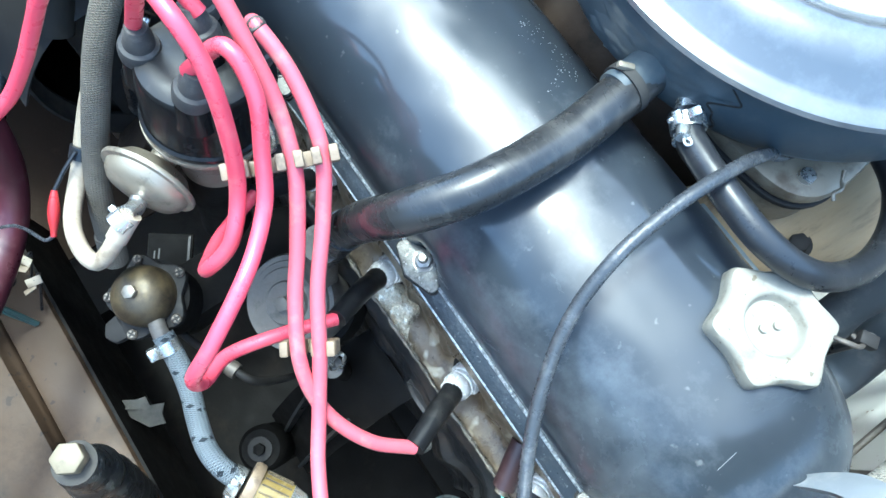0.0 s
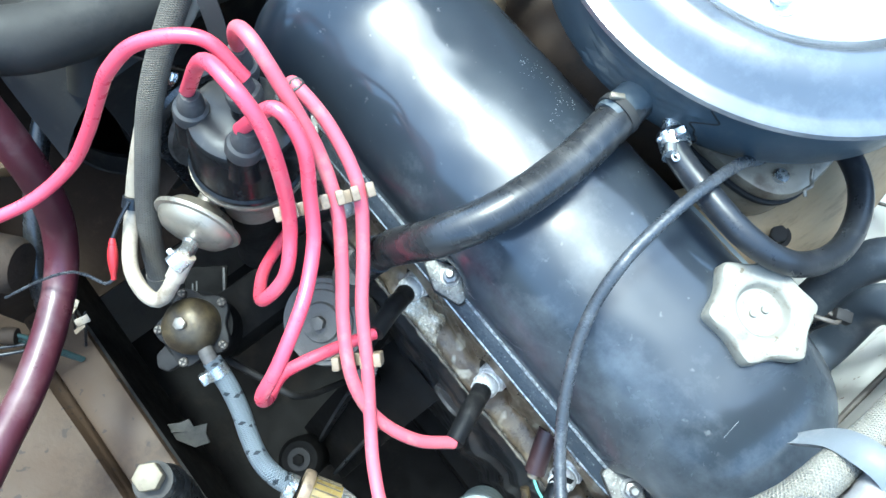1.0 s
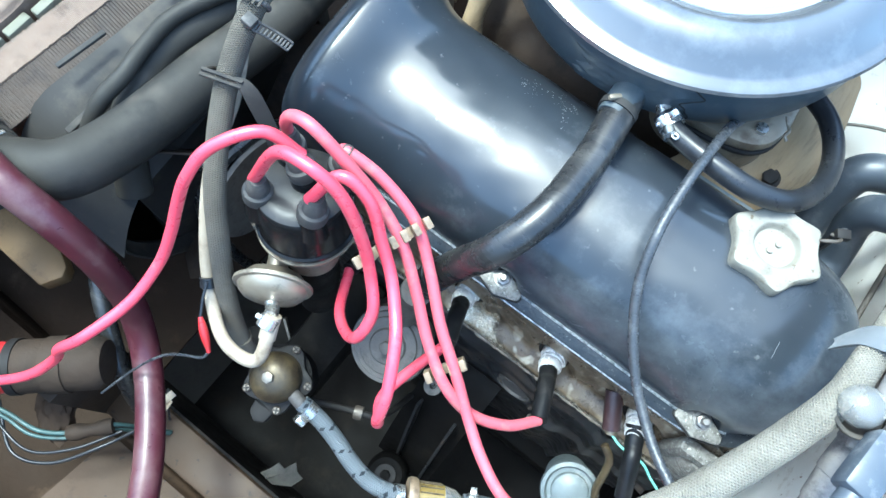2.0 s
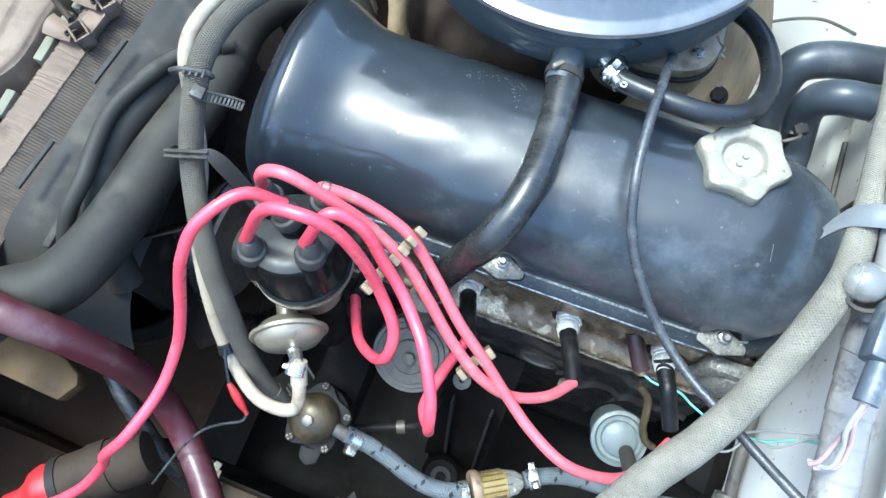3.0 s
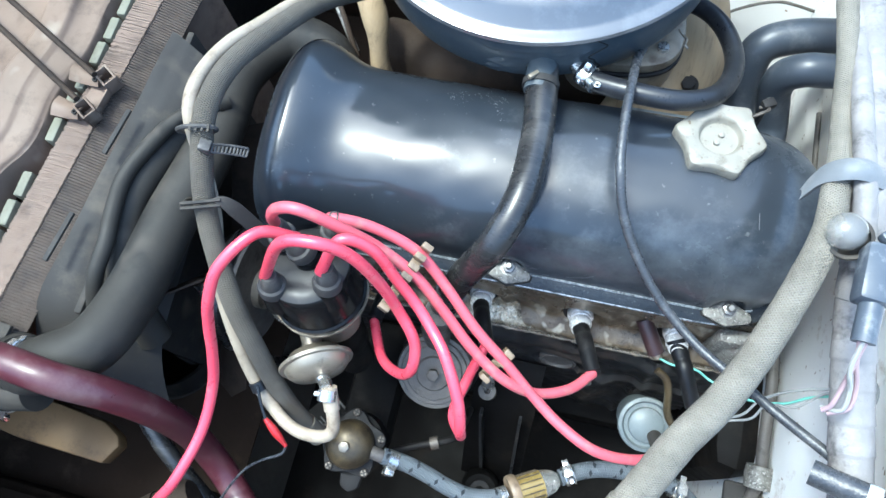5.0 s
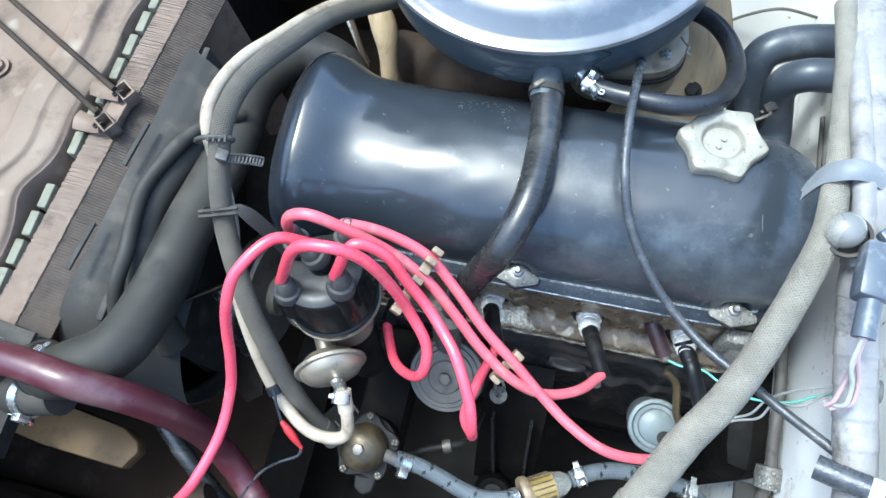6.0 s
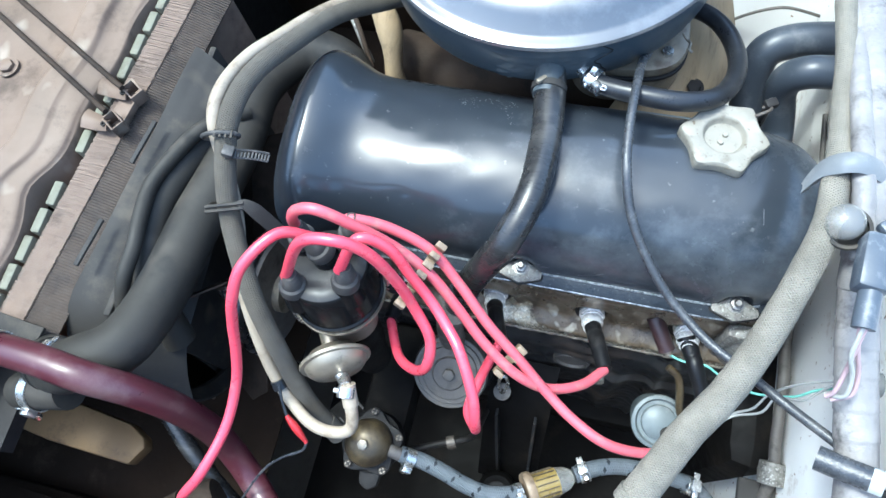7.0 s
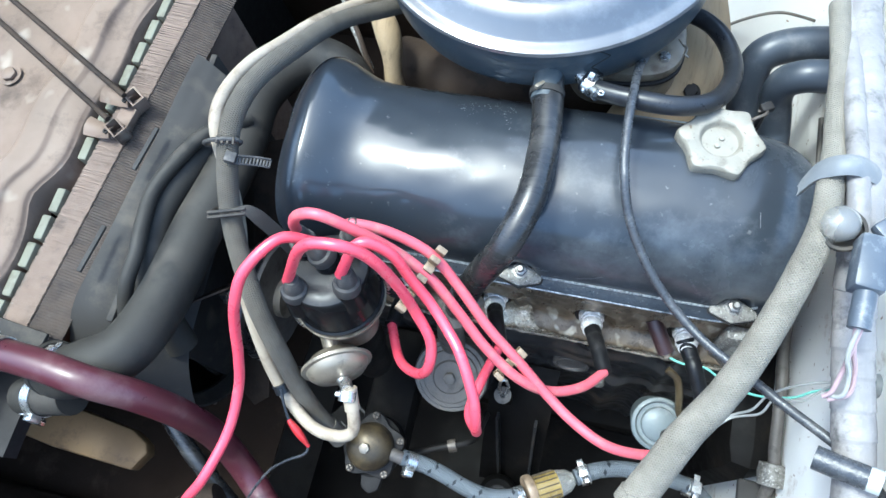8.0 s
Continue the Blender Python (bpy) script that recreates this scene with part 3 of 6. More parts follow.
panel("wall_inner_fender_near", fender_near(-0.243, 0.35, 0.0), SHADED_DUSTY_CREAM, "dusty beige inner fender panel beside the chassis rail, darkened for shade", "inner fender")
# front end of the same fender; its dark brown includes the shade there
panel("wall_inner_fender_front", fender_near(-1.05, -0.2445, 0.09), SHADED_GRIME, "inner fender panel below the coil, brown with grime and painted shade", "inner fender")
panel("chassis_rail", slab((-0.34, -0.298, 0.40), (0.30, -0.2545, 0.53), 0.006), SHADED_DUSTY_CREAM, "dusty beige box-section chassis rail with shade in its colour", "chassis rail")
# thin black sheet over the rail's engine-facing side
panel("wall_rail_side", slab((-0.34, -0.2543, 0.40), (0.30, -0.2515, 0.5235)), GREASE, "thin black sheet over the inner side of the chassis rail", "chassis rail")
panel("trim_wing_near", grid_sheet(lambda u, v: Vector((-1.07 + 1.47 * u, -0.565 - 0.385 * v, 0.9 + 0.02 * math.sin(v * 1.5))), 10, 8, 0.003), CREAM, "cream painted wing edge", "wing")
panel("trim_wing_far", grid_sheet(lambda u, v: Vector((-1.07 + 1.47 * u, 0.465 + 0.5 * v, 0.905 + 0.03 * math.sin(v * 1.5))), 10, 8, 0.003), CREAM, "cream painted wing edge", "wing")
panel("wall_toe_panel", grid_sheet(lambda u, v: Vector((0.125 + 0.14 * u, 0.35 + 0.12 * v + pressed(u, v, 0.004, 4), 0.48 + 0.3 * v)), 14, 14, 0.003), CREAM, "cream painted toe panel beside the firewall", "toe panel")
# Sheets added under the bay to hide sunlit ground and keep it dark.
for nm, x0, x1, z0, c, word in (("bay_floor_dark", -0.3, 0.4, 0.22, GREASE, "black sheet added under the engine to keep the bay dark"), ("bay_floor_front", -1.05, -0.304, 0.4, SHADED_GRIME, "brown sheet added below the radiator to hide the lit ground")):
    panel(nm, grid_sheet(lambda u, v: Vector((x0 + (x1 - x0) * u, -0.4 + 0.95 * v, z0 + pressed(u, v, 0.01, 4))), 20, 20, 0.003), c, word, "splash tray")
panel("beige_support_plate", prism([(-0.62, -0.186), (-0.48, -0.184), (-0.39, -0.194), (-0.37, -0.204), (-0.365, -0.214), (-0.377, -0.234), (-0.476, -0.231), (-0.62, -0.214)], 0.02, Matrix.Translation((0, 0, 0.59)), 0.003), BEIGE_PLATE, "dusty beige cross plate with a rounded end", "support plate")


# plain outer skins of the wings and the nose, which close the bay
panel("wall_wing_near", slab((-1.07, -0.957, 0.22), (1.3, -0.95, 0.915), 0.002), CREAM, "cream painted outer wing skin", "wing")
panel("wall_wing_far", slab((-1.07, 0.966, 0.22), (1.3, 0.973, 0.93), 0.002), CREAM, "cream painted outer wing skin", "wing")
panel("wall_nose", slab((-1.085, -0.945, 0.22), (-1.078, 0.96, 0.50), 0.002), CREAM, "cream painted nose panel", "nose panel")


# unseen plain walls, added round the car to shape its reflections
for nm, lo, hi in (("wall_unseen_nw", (-6, 1.6, 0), (-0.45, 1.8, 4.2)), ("wall_unseen_north", (-6, 5.0, 0), (6, 5.2, 3.2)), ("wall_unseen_south", (-0.25, -2.4, 0), (6, -2.2, 1.9)), ("wall_unseen_sw", (-6, -2.4, 0), (-0.25, -2.2, 2.35)), ("wall_unseen_west", (-6.2, -5.0, 0), (-6.0, 5.0, 2.4)), ("wall_unseen_east", (6.0, -5.0, 0), (6.2, 5.0, 2.4))):
    panel(nm, slab(lo, hi), PALE_PLASTER if nm.endswith("south") else PLASTER, "unseen pale wall added to brighten reflections in the cover" if nm.endswith("south") else "unseen brown wall added round the car to darken reflections", "wall")


# front panel: a broad pressing with a channel and a bent edge
def edge_x(y):
    base = -0.449 + 0.105 * (y + 0.07)
    return base - 0.011 * math.exp(-(((y + 0.012) / 0.022) ** 2)) + 0.003 * math.sin(y * 60)


def front_panel(u, v):
    y = -0.94 + 1.9 * u
    x0 = edge_x(y) - 0.05 / (1 + math.exp((y + 0.2) * 120))
    prof = [(0.003, -0.03), (0.0, -0.004), (-0.004, 0.0), (-0.022, 0.003), (-0.027, 0.009), (-0.05, 0.0105), (-0.056, 0.001), (-0.15, -0.001), (-0.2, -0.012), (-0.3, -0.02), (-0.45, -0.05), (-0.6, -0.3)]
    k = min(v * (len(prof) - 1), len(prof) - 1.0001)
    i = int(k)
    dx, dz = (a + (b - a) * (k - i) for a, b in zip(prof[i], prof[i + 1]))
    return Vector((x0 + dx, y, 0.805 + dz + pressed(y, v, 0.003, 9)))


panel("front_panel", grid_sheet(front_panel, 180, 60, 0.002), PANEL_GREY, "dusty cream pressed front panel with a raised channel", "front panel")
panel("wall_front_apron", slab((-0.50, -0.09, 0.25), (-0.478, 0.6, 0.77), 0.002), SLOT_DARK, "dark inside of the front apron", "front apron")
hex_bolt("panel_bolt", (-0.534, 0.104, 0.8065), (0, 0, 1), 0.0078, 0.004, PANEL_GREY, "rusty hexagon bolt on the front panel")

# grille with slats in the gap before the radiator
grille = thing("grille", (-0.44, 0.05, 0.735), "pale green-grey slatted grille in the gap before the radiator", "grille")
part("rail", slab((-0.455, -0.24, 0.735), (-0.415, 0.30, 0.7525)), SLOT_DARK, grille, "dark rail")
for k in range(19):
    y = -0.22 + 0.028 * k
    if abs(y - 0.004) < 0.013:
        continue
    x = (-0.449 + 0.105 * (y + 0.07) - 0.415 + 0.096 * (y - 0.06)) / 2
    part("slat", slab((x - 0.0047, y, 0.778), (x + 0.0047, y + 0.0243, 0.7975), 0.0018), SLAT, grille)

# ---- radiator and fan ----
radiator = thing("radiator", (-0.39, 0.05, 0.40), "dusty brown radiator core with fine fins and a grey end tank", "radiator")
RAD = Matrix.Translation((-0.4015, 0.06, 0.0)) @ Matrix.Rotation(radians(-5.5), 4, "Z")
core = part("core", box((0.026, 0.40, 0.40), RAD @ Matrix.Translation((0.0, 0, 0.5985)), 0.002), FIN, radiator)
bm = bmesh.new()
for k in range(330):
    box((0.0256 + 0.001 * random.random(), 0.0008, 0.003), RAD @ Matrix.Translation((random.uniform(-0.0003, 0.0003), -0.199 + 0.00121 * k, 0.7985 + random.uniform(-0.0006, 0.0004))) @ Matrix.Rotation(random.uniform(-0.02, 0.02), 4, "Z"), 0, bm)
tagged(part("finning", bm, FIN, core, "fine dusty brown fins", False), kind="stuff")
part("end_tank", box((0.05, 0.022, 0.05), RAD @ Matrix.Translation((0.004, -0.211, 0.775)), 0.006), SHROUD, radiator, "grey end tank")
part("bracket", box((0.075, 0.014, 0.004), RAD @ Matrix.Translation((0.004, -0.197, 0.806)), 0.001), SHROUD, radiator, "dark bent bracket strip")
bm = bmesh.new()
for k in range(150):
    box((0.03, 0.0018, 0.0022), RAD @ Matrix.Translation((0.0265, -0.199 + 0.00266 * k, 0.7915)) @ Matrix.Rotation(radians(22), 4, "Y"), 0, bm)
tagged(part("rear_finning", bm, FIN_DARK, core, "darker brown fins", False), kind="stuff")
part("rear_strip", box((0.03, 0.4, 0.0016), RAD @ Matrix.Translation((0.0262, 0, 0.7902)) @ Matrix.Rotation(radians(22), 4, "Y"), 0.0004), FIN_DARK, core, "dark brown sloping strip behind the fins")

shroud = thing("fan_shroud", (-0.33, 0.02, 0.5), "grey sheet-metal fan shroud behind the radiator", "fan shroud")


def shroud_sheet(u, v):
    a = Vector((-0.384, -0.155, 0.793)).lerp(Vector((-0.346, 0.156, 0.808)), u)
    b = Vector((-0.292, -0.16, 0.73)).lerp(Vector((-0.295, 0.135, 0.76)), u)
    p = a.lerp(b, v)
    p.z += 0.012 * math.sin(math.pi * v) + pressed(u, v, 0.004, 4) - 0.05 * max(0.0, (0.22 - u) / 0.22) ** 2
    return p


part("sheet", grid_sheet(shroud_sheet, 26, 14, 0.002), SHROUD, shroud)
part("tab", box((0.0045, 0.045, 0.003), Matrix.Translation((-0.353, 0.045, 0.816)) @ Matrix.Rotation(radians(-8), 4, "Z"), 0.0008), SHROUD, shroud, "grey fixing tab")
part("tab", box((0.0045, 0.045, 0.003), Matrix.Translation((-0.366, -0.055, 0.814)) @ Matrix.Rotation(radians(-8), 4, "Z"), 0.0008), SHROUD, shroud, "grey fixing tab")
part("rim", lathe([(0.143, -0.012), (0.15, -0.012), (0.1535, -0.006), (0.1525, 0.008), (0.15, 0.008), (0.1465, -0.004), (0.143, -0.007), (0.143, -0.012)], frame_on((-0.33, -0.005, 0.64), (1, 0, 0)), 72), SHROUD, shroud, "rolled grey rim of the opening")
part("skirt", slab((-0.345, -0.11, 0.45), (-0.338, 0.17, 0.79), 0.002), SHROUD, shroud)

fan = thing("cooling_fan", (-0.295, -0.005, 0.64), "brown four-bladed cooling fan with a dusty hub", "fan")
part("hub", lathe([(0, -0.02), (0.03, -0.02), (0.034, 0.0), (0.026, 0.012), (0, 0.014)], frame_on((-0.295, -0.005, 0.64), (-1, 0, 0)), 24), BROWN, fan)
for k in range(4):
    a = 0.55 + k * math.pi / 2
    m = Matrix.Translation((-0.30, -0.005, 0.64)) @ Matrix.Rotation(a, 4, "X") @ Matrix.Rotation(0.5, 4, "Y")
    part("blade", prism([(-0.002, 0.03), (0.03, 0.028), (0.045, 0.13), (0.02, 0.15), (-0.01, 0.14)], 0.002, m, 0.0006), BROWN, fan)
pulley = thing("water_pump_pulley", (-0.265, -0.03, 0.66), "dusty dark water pump pulley", "pulley")
part("rim", lathe([(0.02, -0.012), (0.058, -0.012), (0.06, -0.008), (0.05, 0.0), (0.06, 0.008), (0.058, 0.012), (0.02, 0.012), (0.02, -0.012)], frame_on((-0.262, -0.03, 0.66), (1, 0, 0.05)), 40), CAST_GREY, pulley)
part("hub", lathe([(0, -0.03), (0.02, -0.03), (0.021, 0.02), (0, 0.02)], frame_on((-0.262, -0.03, 0.66), (1, 0, 0.05)), 24), DULL_ZINC, pulley)
hex_bolt("pulley_bolt", (-0.27, -0.055, 0.735), (-0.2, -0.6, 0.9), 0.007, 0.006, CHROME, "worn hexagon bolt on the pump bracket")
solo("fan_belt", tube([(-0.262, -0.092, 0.66), (-0.262, -0.075, 0.712), (-0.262, -0.03, 0.724), (-0.262, 0.03, 0.68), (-0.262, 0.06, 0.5), (-0.262, -0.02, 0.42), (-0.262, -0.08, 0.5), (-0.262, -0.092, 0.66)], 0.006, 8, 60), RUBBER, (-0.262, -0.09, 0.66), "black rubber fan belt round the pulley", "fan belt")

# hood latch brackets and rods
latch = thing("latch_bracket", (-0.39, 0.078, 0.803), "bent pale sheet-metal bracket holding two rods on the radiator", "bracket")
part("tray", box((0.02, 0.044, 0.0016), Matrix.Translation((-0.395, 0.0775, 0.8035)) @ Matrix.Rotation(-0.12, 4, "Z"), 0.0005), FIN, latch, "dusty flat tray")
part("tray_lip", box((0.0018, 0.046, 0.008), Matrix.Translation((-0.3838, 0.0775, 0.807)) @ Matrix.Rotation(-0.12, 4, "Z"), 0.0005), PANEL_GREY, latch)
for cx, cy, ax, ay in ((-0.386, 0.0955, -0.426, 0.1), (-0.3915, 0.061, -0.428, 0.063)):
    m = Matrix.Translation((cx, cy, 0.81)) @ Matrix.Rotation(radians(-34), 4, "Z")
    bm = box((0.019, 0.0017, 0.015), m @ Matrix.Translation((0, 0.0058, 0)), 0.0004)
    for size, at in (((0.019, 0.0017, 0.015), (0, -0.0058, 0)), ((0.0017, 0.0099, 0.015), (0.0086, 0, 0)), ((0.0017, 0.0099, 0.015), (-0.0086, 0, 0))):
        box(size, m @ Matrix.Translation(at), 0.0004, bm)
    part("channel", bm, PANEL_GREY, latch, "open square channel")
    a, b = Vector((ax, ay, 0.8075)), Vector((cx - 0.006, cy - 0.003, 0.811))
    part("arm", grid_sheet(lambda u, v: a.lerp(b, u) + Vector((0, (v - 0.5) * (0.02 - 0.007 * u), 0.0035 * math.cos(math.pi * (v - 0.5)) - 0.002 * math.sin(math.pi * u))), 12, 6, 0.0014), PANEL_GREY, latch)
    part("eyelet", lathe([(0.0011, 0), (0.0026, 0), (0.0026, 0.0014), (0.0011, 0.0014), (0.0011, 0)], Matrix.Translation((cx - 0.0095, cy - 0.004, 0.8135)), 16), SLOT_DARK, latch)
for a, b in (((-0.394, 0.064, 0.826), (-0.552, 0.150, 0.826)), ((-0.388, 0.090, 0.826), (-0.556, 0.180, 0.826))):
    va, vb = Vector(a), Vector(b)
    solo("latch_rod", tube([a, va.lerp(vb, 0.3), va.lerp(vb, 0.6), b, vb + (vb - va) * 1.2], 0.0027, 10, 24), BROWN, a, "thin brown steel rod over the front panel", "rod", "rods over the front panel")

# ---- engine block and head ----
block = thing("engine_block", (0, 0.07, 0.35), "black greasy engine block", "engine block")
part("casting", slab((-0.2, -0.02, 0.33), (0.215, 0.17, 0.6865), 0.008), BLOCK, block)


def block_side(u, v):
    x, z = -0.195 + 0.4 * u, 0.38 + 0.305 * v
    y = -0.021 - 0.006 * (1 / (1 + math.exp(-(0.668 - z) * 300)))
    y -= 0.006 * math.exp(-(((z - 0.6) / 0.004) ** 2)) * (1 if x > 0.075 else 0.3)
    y -= 0.008 * math.exp(-(((x - 0.10) / 0.012) ** 2)) * (1 / (1 + math.exp((z - 0.61) * 200)))
    y -= 0.007 * math.exp(-(((x + 0.01) / 0.02) ** 2)) * (1 / (1 + math.exp((z - 0.58) * 150)))
    ring = math.hypot(x - 0.0551, z - 0.6185)
    y -= 0.0035 * math.exp(-(((ring - 0.0265) / 0.005) ** 2))
    y -= 0.005 * math.exp(-(((x - 0.14) / 0.006) ** 2)) + 0.004 * math.exp(-(((x + 0.06) / 0.007) ** 2))
    y += 0.004 * noise.noise(Vector((x * 22, z * 22, 1))) + 0.002 * noise.noise(Vector((x * 70, z * 70, 6)))
    return Vector((x, y, z))


part("side_wall", grid_sheet(block_side, 150, 110), BLOCK, block, "dark oily casting with ridges")
part("oil_pan", slab((-0.19, -0.05, 0.31), (0.2, 0.16, 0.36), 0.01), GREASE, block)
part("boss", prism(hexagon(0.006), 0.008, frame_on((0.083, -0.045, 0.648), (0, -0.9, 0.4)), 0.0015), PLATE, block, "rusty plug head")
part("core_plug", lathe([(0, 0.001), (0.0145, 0.001), (0.0155, 0.0035), (0.0182, 0.0035), (0.0198, -0.003), (0, -0.003)], frame_on((0.0551, -0.0285, 0.6185), (0, -1, 0.12)), 32), CAST_GREY, block, "grey pressed core plug")
part("timing_case", slab((-0.208, -0.035, 0.38), (-0.198, 0.17, 0.775), 0.004), BLOCK, block, "dark timing case")
part("bellhousing", slab((0.213, -0.10, 0.33), (0.27, 0.22, 0.60), 0.03), GREASE, block, "dark bellhousing")

head = thing("cylinder_head", (0, 0.07, 0.70), "oily cast alloy cylinder head with worn edges", "cylinder head")


def head_face(u, v):
    """An upright wall with plug wells over a scalloped ledge that juts out above the gasket."""
    x = -0.2 + 0.405 * u
    z = 0.7795 - 0.089 * v
    lip = 0.83 + 0.045 * noise.noise(Vector((x * 26, 0, 7))) + 0.025 * noise.noise(Vector((x * 80, 0, 3)))
    step = 1 / (1 + math.exp(-(v - lip) * 60))
    y = -0.003 - 0.003 * v - 0.0165 * step
    wob = 0.002 * noise.noise(Vector((x * 30, z * 30, 0))) + 0.0016 * noise.noise(Vector((x * 90, z * 90, 2)))
    for px in (-0.1055, -0.0235, 0.0643, 0.1455):
        d = math.hypot(x - px, (z - 0.7185) * 1.1)
        wob += 0.009 * math.exp(-((d / 0.0155) ** 4)) - 0.002 * math.exp(-(((d - 0.023) / 0.005) ** 2))
    return Vector((x, y + wob * (1 - v**8) * (1 - (1 - v) ** 8), z))


part("machined_ledge", grid_sheet(lambda u, v: head_face(u, 1 - (0.085 + 0.26 * math.exp(-(((u - 0.495) / 0.05) ** 2)) * (0.8 + 0.4 * noise.noise(Vector((u * 40, 1, 2)))) + 0.06 * noise.noise(Vector((u * 60, 3, 8)))) * (1 - v)) + Vector((0, -0.0005, 0.0003)), 200, 16), EDGE_ALLOY, head, "bright worn ledge over the gasket")
bm = grid_sheet(head_face, 150, 40)
slab((-0.2, 0.008, 0.688), (0.205, 0.155, 0.779), 0, bm)
part("casting", bm, ALLOY, head)


def gasket(u, v):
    x = -0.2 + 0.405 * u
    a = 2 * math.pi * v
    rr = 0.0022 + 0.0012 * noise.noise(Vector((x * 180, 0, 0)))
    return Vector((x, -0.0222 - 0.0015 * noise.noise(Vector((x * 60, 5, 0))) + rr * math.cos(a), 0.689 + 0.0006 * noise.noise(Vector((x * 45, 9, 0))) + rr * math.sin(a)))


part("head_gasket", grid_sheet(gasket, 160, 8), GASKET, head, "frayed grey-brown head gasket edge")
part("lug", slab((0.168, -0.018, 0.69), (0.207, -0.004, 0.772), 0.006), PLATE, head, "stained alloy lug")
part("corner_boss", lathe([(0, 0), (0.018, 0), (0.016, 0.05), (0.012, 0.056), (0, 0.056)], Matrix.Translation((0.19, -0.008, 0.706)), 20), PLATE, head)
part("thermostat_neck", lathe([(0, 0), (0.03, 0), (0.03, 0.01), (0.022, 0.02), (0.021, 0.05), (0, 0.05)], frame_on((-0.185, 0.10, 0.76), (-0.1, 0.85, 0.1)), 24), CAST_GREY, head)

# ---- valve cover ----
cover = thing("valve_cover", (0, 0.07, 0.79), "glossy dark blue-black pressed steel valve cover with fine scratches", "valve cover")
YC, Z0 = 0.0713, 0.791
CLAMP_X = (0.0, 0.167, -0.15)


def cover_shape(x):
    """Half width and height of the cover along the engine."""
    s = 1 / (1 + math.exp((x + 0.163) * 110))
    w, h = 0.0712 + 0.0185 * s, 0.0705 + 0.019 * s
    return w, h


def cover_end(x):
    """The way in which the ends round off, 1 in the middle."""
    if x > 0.13:
        return max(0.0, 1 - ((x - 0.13) / 0.0905) ** 3.2) ** (1 / 2.4)
    if x < -0.1805:
        return 1 - 0.26 * ((-0.1805 - x) / 0.026) ** 1.9
    return 1.0


def cover_skin(u, v):
    x = -0.2065 + 0.427 * (u + 0.04 * math.sin(2 * math.pi * u) * -1)
    w, h = cover_shape(x)
    e = cover_end(x)
    if x > 0.13:
        w, h = w * e, h * (0.35 + 0.65 * e) if e > 0 else 0
    else:
        w, h = w * (0.45 + 0.55 * e), h * e
    t = -1 + 2 * v
    a = t * math.pi / 2
    n = 2.45
    y = math.copysign(abs(math.sin(a)) ** (2 / n), a)
    z = max(0.0, math.cos(a)) ** (2 / n)
    wave = 0.001 * noise.noise(Vector((x * 12, y * 2, 1))) + 0.0004 * noise.noise(Vector((x * 40, y * 5, 4)))
    up = (h + wave + 0.05 * w * y) * z
    notch = sum(math.exp(-(((x - c) / 0.0105) ** 4)) for c in CLAMP_X) * math.exp(-((up / 0.015) ** 2)) if y < 0 else 0.0
    return Vector((x, YC + w * y + 0.0075 * notch, Z0 + up))


bm = grid_sheet(cover_skin, 150, 72)
part("shell", bm, BLACK_PAINT, cover)
# flat front face
face = [cover_skin(0, k / 40) for k in range(41)]
bm = bmesh.new()
bm.faces.new([bm.verts.new(p) for p in face])
part("front_face", bm, BLACK_PAINT, cover)


def plan_outline(off, n=64):
    pts = []
    for k in range(n + 1):
        x = -0.2065 + 0.427 * k / n
        w, _ = cover_shape(x)
        e = cover_end(x)
        w = w * (e if x > 0.13 else 0.45 + 0.55 * e)
        pts.append((x, w))
    near = [(x, YC - w - off) for x, w in pts]
    far = [(x, YC + w + off) for x, w in reversed(pts)]
    near[-1] = (near[-1][0] + off, YC - 0.004)
    far[0] = (far[0][0] + off, YC + 0.004)
    return near + far


bm = bmesh.new()
rim = [[bm.verts.new((x, y, z)) for x, y in ring] for ring, z in ((plan_outline(0.0085), 0.7822), (plan_outline(0.0097), 0.7832), (plan_outline(0.0099), 0.786), (plan_outline(0.0088), 0.7876), (plan_outline(0.0024), 0.7898), (plan_outline(0.001), 0.7906), (plan_outline(-0.0085), 0.7912))]
for r0, r1 in zip(rim, rim[1:]):
    for k in range(len(r0)):
        k2 = (k + 1) % len(r0)
        bm.faces.new((r0[k], r0[k2], r1[k2], r1[k]))
part("flange", bm, FLANGE, cover)
part("gasket", prism(plan_outline(0.006), 0.0034, Matrix.Translation((0, 0, 0.7792))), RUBBER, cover, "black rubber gasket edge")
bead = []
for k in range(60):
    x = -0.19 + 0.375 * k / 59
    bead.append((x, YC - cover_shape(x)[0] * (cover_end(x) if x > 0.13 else 1) - 0.0012, 0.7905))
part("seam", tube([(x, y + 0.0004, z + 0.0013) for x, y, z in bead], 0.0011, 6, 240), SEAL, cover, "grainy pale sealant seam")
part("turned_lip", tube([(x, y - 0.0083, z - 0.005) for x, y, z in bead], 0.0012, 8, 120), EDGE_GLINT, cover)


def on_cover(x, y, lift=0.0003):
    """A point of the cover's skin over a place of the plan."""
    t = (x + 0.2065) / 0.427
    u = t
    for _ in range(6):
        u = t + 0.04 * math.sin(2 * math.pi * u)
    s = (y - YC) / cover_shape(x)[0]
    a = math.copysign(math.asin(min(1.0, abs(s)) ** 1.225), s)
    return cover_skin(u, 0.5 + a / math.pi) + Vector((0, 0, lift))


